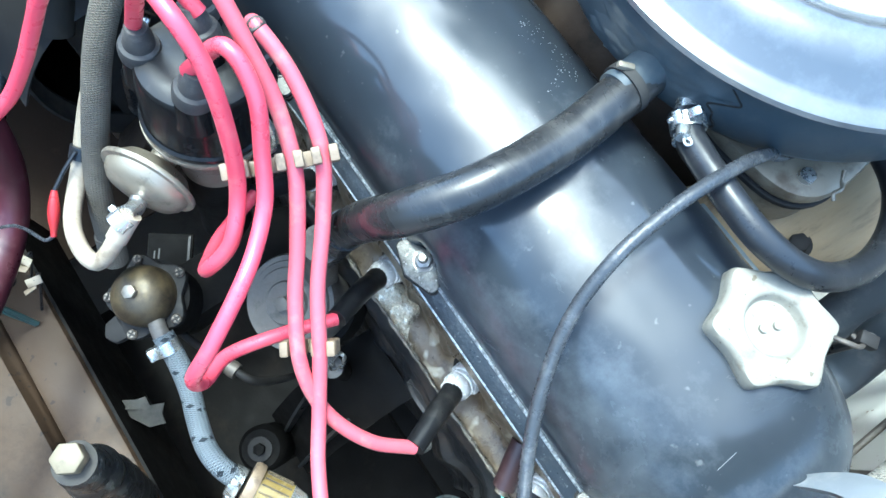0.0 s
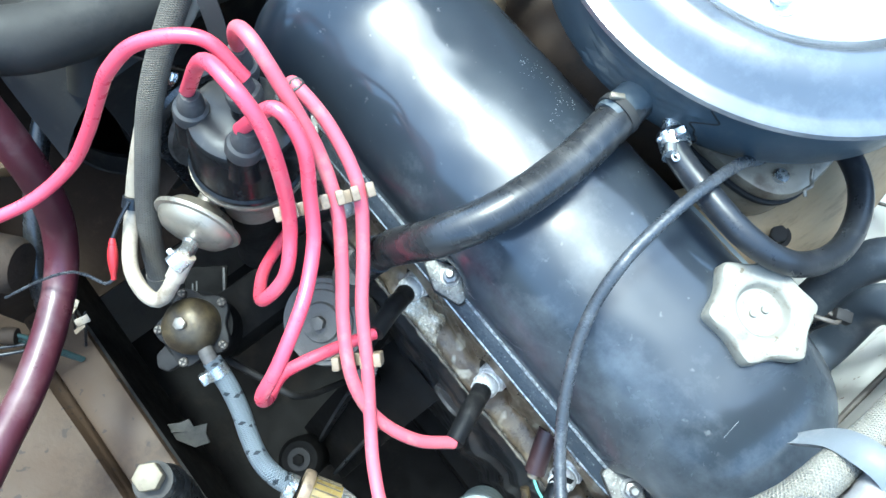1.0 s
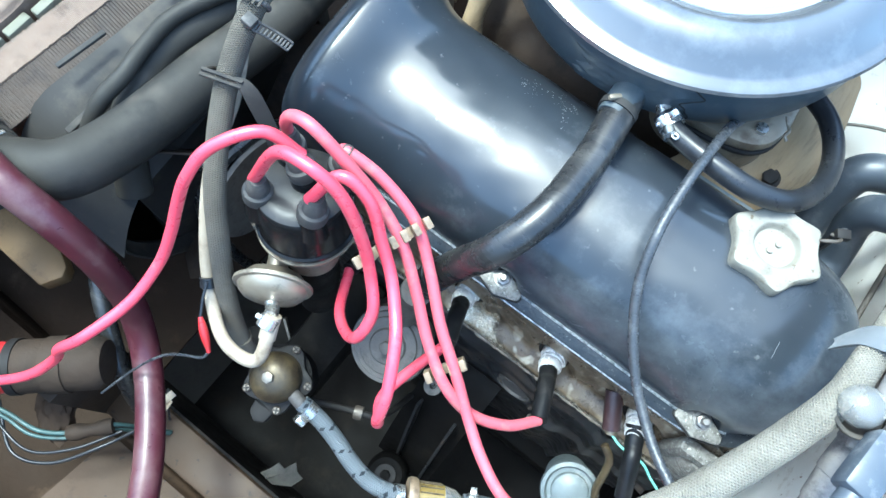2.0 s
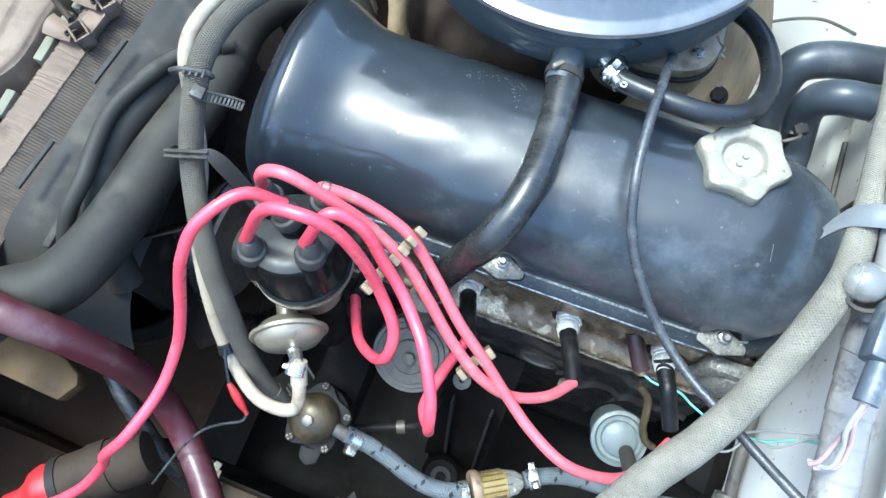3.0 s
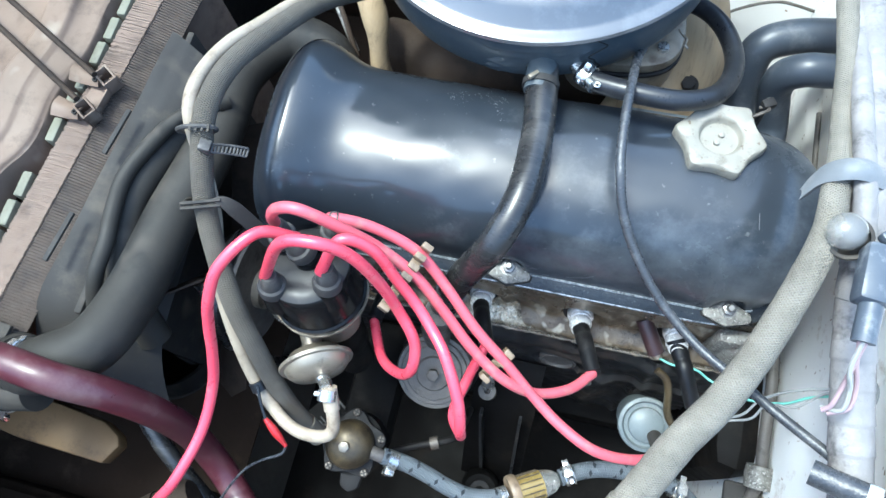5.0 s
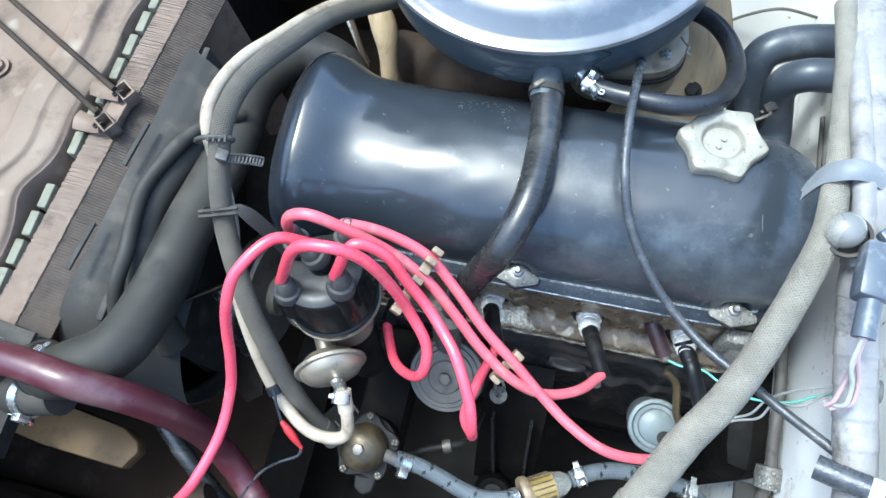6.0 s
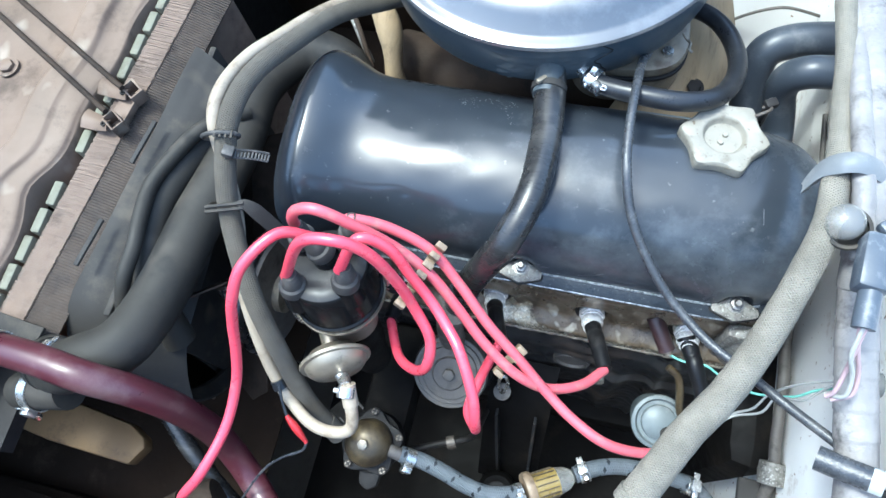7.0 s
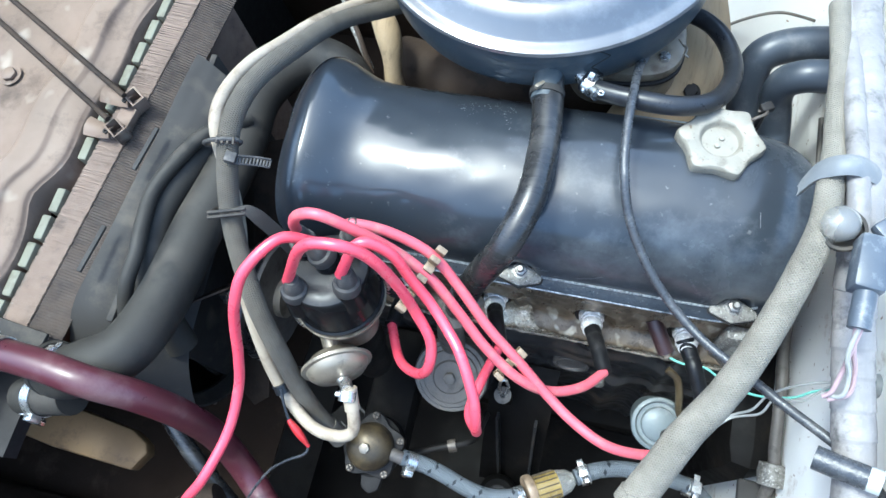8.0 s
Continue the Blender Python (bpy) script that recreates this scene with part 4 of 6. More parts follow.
bm = bmesh.new()
for cx, cy, count, spread in ((-0.066, 0.107, 16, 0.003), (-0.058, 0.111, 10, 0.003), (-0.055, 0.103, 9, 0.003), (-0.047, 0.112, 9, 0.002), (-0.038, 0.114, 22, 0.0035), (-0.03, 0.106, 14, 0.003), (-0.027, 0.112, 10, 0.0025), (-0.026, 0.097, 9, 0.003), (0.03, 0.118, 8, 0.004)):
    for k in range(count):
        px, py = cx + random.gauss(0, spread), cy + random.gauss(0, spread)
        r = random.uniform(0.0002, 0.0006)
        corners = sorted(random.uniform(0, 2 * math.pi) for _ in range(5))
        bm.faces.new([bm.verts.new(on_cover(px + r * math.cos(q), py + r * math.sin(q))) for q in corners])
tagged(part("paint_flecks", bm, FLECK, cover, "clusters of pale flecks in the worn paint", False), kind="stuff")
part("scratch", tube([on_cover(x, y, 0.0) for x, y in ((0.1645, 0.0545), (0.1652, 0.0485), (0.166, 0.043))], 0.00013, 5, 16), FLECK, cover, "fine pale scratch")


def cover_clamp(x, y, z):
    t = thing("cover_clamp", (x, y, z), "stained steel clamp plate with stud and nut on the cover edge", "clamp plate", "clamp plates along the cover edge")
    out = []
    for k in range(36):
        a = 2 * math.pi * k / 36
        c = math.cos(a)
        out.append((0.0178 * c, math.copysign((0.0022 + 0.0062 * (1 - abs(c)) ** 0.9) * min(1.0, 3 * abs(math.sin(a))) * (1.45 if math.sin(a) > 0 else 1.0), math.sin(a))))
    tilt = Matrix.Translation((x, y - 0.002, z + 0.0012)) @ Matrix.Rotation(radians(9), 4, "X")
    part("plate", prism(out, 0.0036, tilt, 0.0011), PLATE, t)
    part("sealant", prism([(1.07 * p, 1.14 * q) for p, q in out], 0.0016, tilt @ Matrix.Translation((0, 0, -0.0018))), SLOT_DARK, t, "black oily rim")
    part("washer", lathe([(0, 0), (0.0066, 0), (0.0066, 0.001), (0, 0.001)], tilt @ Matrix.Translation((0, 0.005, 0.0036)), 20), STEEL, t)
    nut = part("nut", prism(hexagon(0.0052), 0.0048, tilt @ Matrix.Translation((0, 0.005, 0.0046)), 0.0006), STEEL, t)
    part("stud", lathe([(0.0027, 0.0094), (0.0027, 0.0135), (0.0021, 0.0146), (0, 0.0146)], tilt @ Matrix.Translation((0, 0.005, 0)), 14), STEEL, nut)
    return t


for cx, cy in zip(CLAMP_X, (-0.0015, 0.0, -0.006)):
    cover_clamp(cx, cy, 0.789)

# filler cap
CAP_AT, CAP_AXIS = (0.1305, 0.1035, 0.852), (0.02, 0.06, 1)
filler = thing("oil_filler_cap", CAP_AT, "ivory plastic six-lobed oil filler cap, slightly stained", "filler cap")
m = frame_on(CAP_AT, CAP_AXIS, 0.0)


def cap_ring(r, z, lobe, n=96):
    return [m @ Vector((q * math.cos(a), q * math.sin(a), z)) for a, q in ((2 * math.pi * k / n, 0.985 * r + 1.1 * lobe * (1.15 - 2 * math.sqrt(math.sin(6 * math.pi * k / n - 0.76) ** 2 + 0.02))) for k in range(n))]


bm = bmesh.new()
levels = [(0.0265, 0.0, 0.002), (0.029, 0.001, 0.0028), (0.0298, 0.004, 0.003), (0.0298, 0.0135, 0.003), (0.0289, 0.016, 0.0028), (0.0272, 0.017, 0.0022), (0.0172, 0.0168, 0.0), (0.0158, 0.0162, 0.0), (0.0148, 0.0145, 0.0), (0.0142, 0.0118, 0.0), (0.0132, 0.0108, 0.0)]
rings = [[bm.verts.new(p) for p in cap_ring(*lv)] for lv in levels]
for a, b in zip(rings, rings[1:]):
    for k in range(96):
        bm.faces.new((a[k], a[(k + 1) % 96], b[(k + 1) % 96], b[k]))
bm.faces.new(rings[-1])
bm.faces.new(rings[0])
grip = part("grip", bm, CAP_PLASTIC, filler)
for dx, dy in ((0.0005, 0.004), (0.0, -0.0035)):
    part("pip", lathe([(0, 0.0105), (0.0023, 0.0105), (0.0021, 0.0126), (0, 0.0131)], m @ Matrix.Translation((dx, dy, 0)), 14), CAP_PLASTIC, grip)
part("neck", lathe([(0.021, -0.02), (0.021, 0.0005), (0, 0.0005)], m, 32), PLATE, filler, "dull metal neck with an oily rim")
hook = thing("cap_hook", (0.156, 0.131, 0.852), "small steel hook and clip behind the filler cap", "hook")
part("ring", tube([(0.150, 0.124, 0.866), (0.155, 0.126, 0.869), (0.160, 0.130, 0.868), (0.161, 0.135, 0.864), (0.156, 0.136, 0.861)], 0.0013, 8), SCREW_TAN, hook)
part("clip", box((0.009, 0.007, 0.006), Matrix.Translation((0.161, 0.138, 0.864)) @ Matrix.Rotation(0.5, 4, "Z"), 0.001), SLOT_DARK, hook)
part("stalk", tube([(0.161, 0.138, 0.862), (0.164, 0.148, 0.85), (0.166, 0.152, 0.80), (0.166, 0.152, 0.795)], 0.003, 8), SHINY_RUBBER, hook)

# ---- air cleaner ----
AC = (-0.025, 0.2685)
cleaner = thing("air_cleaner", (AC[0], AC[1], 0.862), "round blue-black air cleaner with a polished pressed lid", "air cleaner")
m = Matrix.Translation((AC[0], AC[1], 0))
lid = part("lid", lathe([(0.1385, 0.911), (0.1455, 0.9115), (0.1466, 0.9135), (0.1455, 0.9158), (0.142, 0.917), (0.1385, 0.9168), (0.1355, 0.918), (0.127, 0.9265), (0.1185, 0.9315), (0.110, 0.9325), (0.104, 0.931), (0.097, 0.9265), (0.097, 0.918), (0, 0.918)], m, 128), LID_PAINT, cleaner, "glossy lid with concentric pressings")
# inner disc carries the painted sky reflection
part("centre", lathe([(0.0968, 0.9185), (0.0968, 0.9262), (0.093, 0.9235), (0.089, 0.9212), (0.08, 0.92), (0.03, 0.9195), (0, 0.9195)], m, 96), LID_SKY_PALE, lid, "lid centre painted pale for the sky it reflects")
pot = part("pot", lathe([(0, 0.9115), (0.1385, 0.9115), (0.1395, 0.909), (0.1388, 0.869), (0.1372, 0.8645), (0.133, 0.861), (0, 0.859)], m, 128), POT_PAINT, cleaner)


def pot_patch(u, v):
    """A patch of old paint on the wall round the outlet, with a wandering edge."""
    half = 16.5 + 4.5 * noise.noise(Vector((v * 3.1, 2.0, 5.0))) + 1.5 * noise.noise(Vector((v * 11, 4.0, 1.0)))
    a = radians(-81 + (2 * u - 1) * half)
    r = 0.1389 + 0.0009 * min(1.0, 8 * u, 8 * (1 - u), 6 * v, 6 * (1 - v)) + 0.0004 * noise.noise(Vector((u * 9, v * 9, 0)))
    return Vector((AC[0] + r * math.cos(a), AC[1] + r * math.sin(a), 0.8665 + 0.036 * v))


part("outlet_pad", grid_sheet(pot_patch, 40, 30), POT_PAINT, pot, "wrinkled old paint round the outlet")
part("paint_crack", tube([pot_patch(1.0, k / 8) + Vector((0.0002, -0.0002, 0)) for k in range(9)], 0.0006, 6, 60), SLOT_DARK, pot, "curling crack in the paint")
part("outlet_stub", lathe([(0.0112, -0.006), (0.0112, 0.02), (0.009, 0.02), (0.009, -0.006), (0.0112, -0.006)], frame_on((-0.002, 0.130, 0.879), (0.06, -1, -0.06)), 28), POT_PAINT, pot)
part("nipple", lathe([(0, -0.012), (0.0055, -0.012), (0.0055, 0.014), (0.004, 0.014), (0, 0.014)], frame_on((0.028, 0.132, 0.876), (0.7, -0.7, 0)), 18), ZINC, pot)
lid_nut = thing("lid_nut", (0.012, 0.207, 0.9195), "bright wing nut and washer on the air cleaner lid", "nut")
part("washer", lathe([(0, 0), (0.011, 0), (0.011, 0.0016), (0, 0.0016)], Matrix.Translation((0.012, 0.207, 0.9198)), 24), CHROME, lid_nut)
part("nut", prism(hexagon(0.0065), 0.006, Matrix.Translation((0.012, 0.207, 0.9213)), 0.0008), CHROME, lid_nut)
part("stud", lathe([(0.0032, 0.0), (0.0032, 0.012), (0, 0.0125)], Matrix.Translation((0.012, 0.207, 0.9213)), 14), CHROME, lid_nut)


# ---- distributor ----
D_LOW, D_TOP = Vector((-0.1355, -0.0545, 0.815)), Vector((-0.1385, -0.044, 0.868))
DA = (D_TOP - D_LOW).normalized()
dist = thing("distributor", (-0.134, -0.06, 0.70), "ignition distributor with a glossy black cap on an alloy body", "distributor")
m = frame_on(D_LOW, DA)
dcap = part("cap", lathe([(0.035, -0.002), (0.0362, 0.001), (0.0362, 0.003), (0.0345, 0.0042), (0.0335, 0.03), (0.0325, 0.0385), (0.0312, 0.0416), (0.0285, 0.0432), (0.024, 0.0450), (0.0, 0.0465)], m, 56), BAKELITE, dist, "glossy black moulded cap")
part("rim_band", lathe([(0.034, -0.0045), (0.0365, -0.0045), (0.0365, -0.002), (0.034, -0.002), (0.034, -0.0045)], m, 56), DULL_ZINC, dist, "thin worn rim under the cap")
part("body", lathe([(0.0, -0.05), (0.021, -0.05), (0.023, -0.035), (0.026, -0.022), (0.0305, -0.016), (0.031, -0.0045), (0, -0.0045)], m, 48), DULL_ZINC, dist, "dull cast alloy body")
part("shaft", lathe([(0.0, -0.13), (0.017, -0.13), (0.017, -0.09), (0.02, -0.085), (0.02, -0.05), (0, -0.05)], m, 28), GREASE, dist)
for s in (0.35, 3.5):
    side = m.to_3x3() @ Vector((math.cos(s), math.sin(s), 0))
    p = D_LOW + side * 0.037
    part("spring_clip", tube([p - DA * 0.022, p - DA * 0.008 + side * 0.002, p + DA * 0.006, p + DA * 0.012 - side * 0.003], 0.0022, 8), ZINC, dist, "bright spring clip")
TOWERS = {"nl": (-0.157, -0.066, 0.872), "nr": (-0.1175, -0.0565, 0.878), "br": (-0.1225, -0.0195, 0.879), "bl": (-0.1585, -0.0295, 0.878), "c": (-0.138, -0.0375, 0.8835)}
for key, p in TOWERS.items():
    top = Vector(p)
    foot = top - DA * 0.03
    part("tower", lathe([(0.0, -0.004), (0.0115, -0.004), (0.0102, 0.008), (0.0092, 0.016), (0.008, 0.019), (0, 0.019)], frame_on(foot, DA), 22), BAKELITE, dcap)
part("crown", lathe([(0.0312, 0.0419), (0.0285, 0.0436), (0.024, 0.0454), (0.0, 0.0469), (0.0, 0.0455), (0.031, 0.0412)], m, 56), DUSTY_CROWN, dcap, "dusty flat crown of the cap")
# vacuum capsule
VA, VN = Vector((-0.134, -0.104, 0.781)), Vector((0.48, -0.79, 0.1)).normalized()
capsule = thing("vacuum_advance_capsule", tuple(VA), "dull silvery pressed vacuum advance capsule with an elbow nipple", "vacuum capsule")
part("pan", lathe([(0, -0.012), (0.012, -0.012), (0.02, -0.009), (0.0262, -0.002), (0.0295, -0.0012), (0.0298, 0.0004), (0.0292, 0.0016), (0.026, 0.002), (0.0245, 0.006), (0.021, 0.0095), (0.012, 0.012), (0.006, 0.0135), (0, 0.0138)], frame_on(VA, VN), 56), DULL_ZINC, capsule)
part("arm", tube([VA - VN * 0.01, VA - VN * 0.024 + Vector((0, 0.002, 0.004)), VA - VN * 0.04 + Vector((0, 0.002, 0.008))], 0.008, 12), DULL_ZINC, capsule)
part("nipple", tube([VA + VN * 0.008, VA + VN * 0.016 + Vector((0.004, 0, 0.001)), Vector((-0.1165, -0.124, 0.792))], 0.0052, 14), ZINC, capsule)
vclip = thing("tube_clip", (-0.123, -0.127, 0.793), "small bright clip on the vacuum tube", "clip")
part("band", lathe([(0.0062, -0.004), (0.0072, -0.004), (0.0072, 0.004), (0.0062, 0.004), (0.0062, -0.004)], frame_on((-0.1155, -0.1275, 0.790), (0.1, -0.9, -0.2)), 20), ZINC, vclip)
part("ear", box((0.006, 0.004, 0.005), Matrix.Translation((-0.1225, -0.128, 0.7915)) @ Matrix.Rotation(0.4, 4, "Y"), 0.001), ZINC, vclip)
# cold start of small hardware beside the distributor
for p, r in (((-0.172, -0.064, 0.765), 0.008), ((-0.163, -0.05, 0.752), 0.006), ((-0.10, -0.032, 0.79), 0.006)):
    hex_bolt("clamp_bolt", p, (-0.2, -0.3, 1), r, 0.007, SLOT_DARK, "dark oily clamp bolt beside the distributor", "clamp bolts by the distributor")


# ---- ignition leads ----
def lead(pts, material, top, label, boot=None, boot_tip=None):
    t = thing("ignition_lead", pts[0], label, "ignition lead", "ignition leads from the distributor")
    part("cable", tube(pts, 0.0041, 14), material, t)
    tv = Vector(top)
    base = tv - DA * 0.017
    part("cap_boot", lathe([(0.0, 0.002), (0.0104, 0.002), (0.0106, 0.008), (0.0098, 0.0105), (0.0078, 0.0115), (0.0072, 0.018), (0.006, 0.0195), (0.0057, 0.0235), (0.005, 0.0245), (0, 0.0245)], frame_on(base, (Vector(pts[1]) - tv).normalized() * 0.55 + DA), 24), BOOT, t, "dusty rubber boot on the cap")
    if boot:
        a, b = Vector(boot), Vector(boot_tip)
        mid = a.lerp(b, 0.45) + Vector((0, -0.001, 0.005))
        part("plug_boot", tube([a.lerp(b, -0.1), a.lerp(b, 0.2) + Vector((0, 0, 0.002)), mid, b], lambda s: 0.0076 - 0.0012 * s + 0.0009 * math.exp(-((s / 0.06) ** 2)) - 0.0004 * math.exp(-(((s - 0.3) / 0.05) ** 2)), 18), PLUG_BOOT, t, "black plug boot")
    return t


W1 = [tuple(Vector(TOWERS["nl"]) + DA * 0.004)] + W1_LINE[1:]
W2 = [tuple(Vector(TOWERS["nr"]) + DA * 0.004)] + W2_LINE[1:]
W3 = [tuple(Vector(TOWERS["bl"]) + DA * 0.004), (-0.1565, -0.0285, 0.898), (-0.147, -0.028, 0.915)] + W3_LINE[1:]
W4 = [tuple(Vector(TOWERS["br"]) + DA * 0.002), (-0.117, -0.0185, 0.8895)] + W4_LINE[1:]
WC = [tuple(Vector(TOWERS["c"]) + DA * 0.004)] + COIL_LINE[1:11] + [(-0.252, -0.27, 0.735), (-0.285, -0.297, 0.712), (-0.325, -0.318, 0.692), (-0.345, -0.323, 0.672)]
PLUG_AXIS = Vector((0.1, -0.86, 0.5)).normalized()
P1, P2, P3, P4 = Vector((-0.107, 0.0075, 0.7143)), Vector((-0.0247, 0.0075, 0.7143)), Vector((0.063, 0.0065, 0.7122)), Vector((0.1443, 0.007, 0.7135))
lead(W1, PINK, TOWERS["nl"], "pink silicone lead curling under to the front plug", P1 + PLUG_AXIS * 0.028, W1_LINE[-1])
lead(W2, PINK, TOWERS["nr"], "pink silicone lead folded sharply back to its plug", P2 + PLUG_AXIS * 0.028, W2_LINE[-1])
lead(W3, PINK_DUSTY, TOWERS["bl"], "dusty pink silicone lead through both comb clips", P3 + PLUG_AXIS * 0.028, W3_LINE[-1])
l4 = lead(W4, PINK_DUSTY, TOWERS["br"], "dusty pink silicone lead reaching to the rear plug", P4 + PLUG_AXIS * 0.028, (0.168, -0.062, 0.715))
part("elbow_cuff", tube([Vector(W4[0]) - DA * 0.004, W4[0], W4[1], (-0.1165, -0.0184, 0.8894)], 0.0046, 16), BOOT, l4, "dark rubber elbow")
lead(WC, PINK, TOWERS["c"], "pink silicone lead to the ignition coil")


def spark_plug(at, tip):
    ax = (Vector(tip) - Vector(at)).normalized()
    a = Vector(at) + ax * 0.0095
    t = thing("spark_plug", at, "bright spark plug with hexagon and white insulator", "spark plug", "spark plugs in the head")
    mm = frame_on(a, ax)
    # Dark disc and ring paint the shade of the plug's recess.
    part("washer", lathe([(0, -0.004), (0.0152, -0.004), (0.0152, -0.0006), (0, -0.0006)], mm, 24), SLOT_DARK, t, "dark disc for the shade round the plug")
    part("hexagon", prism(hexagon(0.0116), 0.010, mm @ Matrix.Translation((0, 0, -0.001)), 0.0012), PLUG, t)
    shell = part("shell", lathe([(0, 0.009), (0.0096, 0.009), (0.0096, 0.0115), (0.0088, 0.012), (0.0088, 0.0135), (0.0096, 0.014), (0.0096, 0.017), (0.0086, 0.019), (0.0078, 0.0225), (0, 0.0225)], mm, 22), PLUG, t)
    part("insulator", lathe([(0, 0.0225), (0.0056, 0.0225), (0.0056, 0.025), (0, 0.025)], mm, 20), PORCELAIN, shell, "white insulator")
    part("well_shade", lathe([(0.0118, -0.003), (0.0168, -0.0045), (0.0168, -0.014), (0.0118, -0.014), (0.0118, -0.003)], mm, 26), SLOT_DARK, t, "dark ring for the shade in the plug recess")
    return t


spark_plug(P1, P1 + PLUG_AXIS * 0.03)
spark_plug(P2, P2 + PLUG_AXIS * 0.03)
spark_plug(P3, P3 + PLUG_AXIS * 0.03)
spark_plug(P4, P4 + PLUG_AXIS * 0.03)


def comb(a, b, teeth, label):
    """A beige comb clip that spaces the leads."""
    va, vb = Vector(a), Vector(b)
    ax = (vb - va).normalized()
    up = Vector((0.35, -0.1, 1))
    up = (up - ax * up.dot(ax)).normalized()
    mm = Matrix((ax, up.cross(ax), up)).transposed().to_4x4()
    t = thing("lead_comb", a, label, "cable comb", "comb clips on the leads")
    L = (vb - va).length
    spine = part("bar", box((L, 0.0075, 0.0028), Matrix.Translation(va.lerp(vb, 0.5) - up * 0.0085) @ mm, 0.0007), CLIP_PLASTIC, t)
    for k in range(teeth):
        p = va.lerp(vb, (k + 0.25) / (teeth - 0.5))
        part("tooth", box((0.0046, 0.0082, 0.0098), Matrix.Translation(p - up * 0.0015) @ mm, 0.0008), CLIP_PLASTIC, spine)
    return t


comb((-0.0735, -0.068, 0.8645), (-0.0535, -0.016, 0.8635), 7, "beige plastic comb clip holding four pink leads")
comb((-0.001, -0.0905, 0.799), (0.0155, -0.0665, 0.804), 4, "beige plastic comb clip holding two pink leads")

# ---- coil ----
CO, CD = Vector((-0.318, -0.300, 0.66)), Vector((0.74, 0.64, -0.03)).normalized()
coil = thing("ignition_coil", (-0.30, -0.285, 0.635), "ignition coil with a red cap and a brown can", "ignition coil")
cm = frame_on(CO, -CD)
ccap = part("cap", lathe([(0, 0.012), (0.014, 0.012), (0.02, 0.006), (0.023, -0.002), (0.023, -0.014), (0, -0.014)], cm, 36), RED_PLASTIC, coil, "red plastic cap")
part("tower", lathe([(0.0, 0.034), (0.0085, 0.034), (0.0095, 0.02), (0.014, 0.012), (0, 0.012)], cm, 24), RED_PLASTIC, ccap, "red tower")
part("ring", lathe([(0, -0.013), (0.0252, -0.013), (0.0252, -0.021), (0, -0.021)], cm, 36), SLOT_DARK, coil)
part("can", lathe([(0, -0.02), (0.024, -0.02), (0.024, -0.088), (0.02, -0.095), (0, -0.095)], cm, 36), BROWN, coil, "brown dusty can")
part("strap", lathe([(0.024, -0.045), (0.0256, -0.045), (0.0256, -0.063), (0.024, -0.063), (0.024, -0.045)], cm, 36), BROWN, coil, "dusty steel strap")
part("foot", slab((-0.30, -0.30, 0.44), (-0.27, -0.255, 0.638), 0.002), BROWN, coil, "dusty bracket")

# ---- fuel pump, hoses and filter ----
PU = Vector((-0.1145, -0.1575, 0.0))
pump = thing("fuel_pump", (PU.x, PU.y, 0.62), "fuel pump with an olive brass dome and dark flange", "fuel pump")
m = Matrix.Translation((PU.x, PU.y, 0.68)) @ Matrix.Rotation(radians(10), 4, "X") @ Matrix.Translation((0, 0, -0.68))
dome = part("dome", lathe([(0.0222, 0.671), (0.0222, 0.676), (0.0215, 0.682), (0.018, 0.6885), (0.012, 0.6925), (0.006, 0.694), (0, 0.6943)], m, 44), BRASS, pump, "olive brass dome")
part("dome_screw", prism(hexagon(0.0052), 0.0045, m @ Matrix.Translation((0, 0, 0.694)), 0.0007), DULL_ZINC, dome, "hexagon screw on the dome")
out = [((0.0285 + 0.0034 * math.cos(5 * (a - 0.35))) * math.cos(a), (0.0285 + 0.0034 * math.cos(5 * (a - 0.35))) * math.sin(a)) for a in (2 * math.pi * k / 60 for k in range(60))]
part("flange", prism(out, 0.006, m @ Matrix.Translation((0, 0, 0.665)), 0.001), SLOT_DARK, pump, "dark grimy cast flange")
part("lower_body", lathe([(0, 0.60), (0.02, 0.60), (0.027, 0.64), (0.029, 0.665), (0, 0.665)], m, 32), GREASE, pump)
for k in range(5):
    a = 0.35 + 2 * math.pi / 5 * k
    p = m @ Vector((0.0285 * math.cos(a), 0.0285 * math.sin(a), 0.671))
    screw = part("screw", lathe([(0, 0), (0.0037, 0), (0.0037, 0.0018), (0.0027, 0.003), (0, 0.003)], frame_on(p, (0, 0, 1)), 18), SCREW_TAN, pump)
    for q in (0, 1):
        part("slot", box((0.0052, 0.0011, 0.0006), Matrix.Translation(p + Vector((0, 0, 0.0031 + 0.0002 * q))) @ Matrix.Rotation(k * 1.3 + q * math.pi / 2, 4, "Z")), SLOT_DARK, screw)
part("lug", prism([(-0.012, 0.0), (0.012, 0.0), (0.009, -0.022), (0.0, -0.027), (-0.009, -0.022)], 0.008, m @ Matrix.Translation((0.004, -0.018, 0.655)), 0.003), SLOT_DARK, pump)
part("arm_housing", slab((-0.14, -0.16, 0.6), (-0.09, -0.03, 0.64), 0.012), MOUNT_RUBBER, pump, "greasy lever housing")
part("outlet", tube([(-0.098, -0.158, 0.674), (-0.086, -0.16, 0.675), (-0.07, -0.1615, 0.669)], 0.006, 14), CAST_GREY, pump)

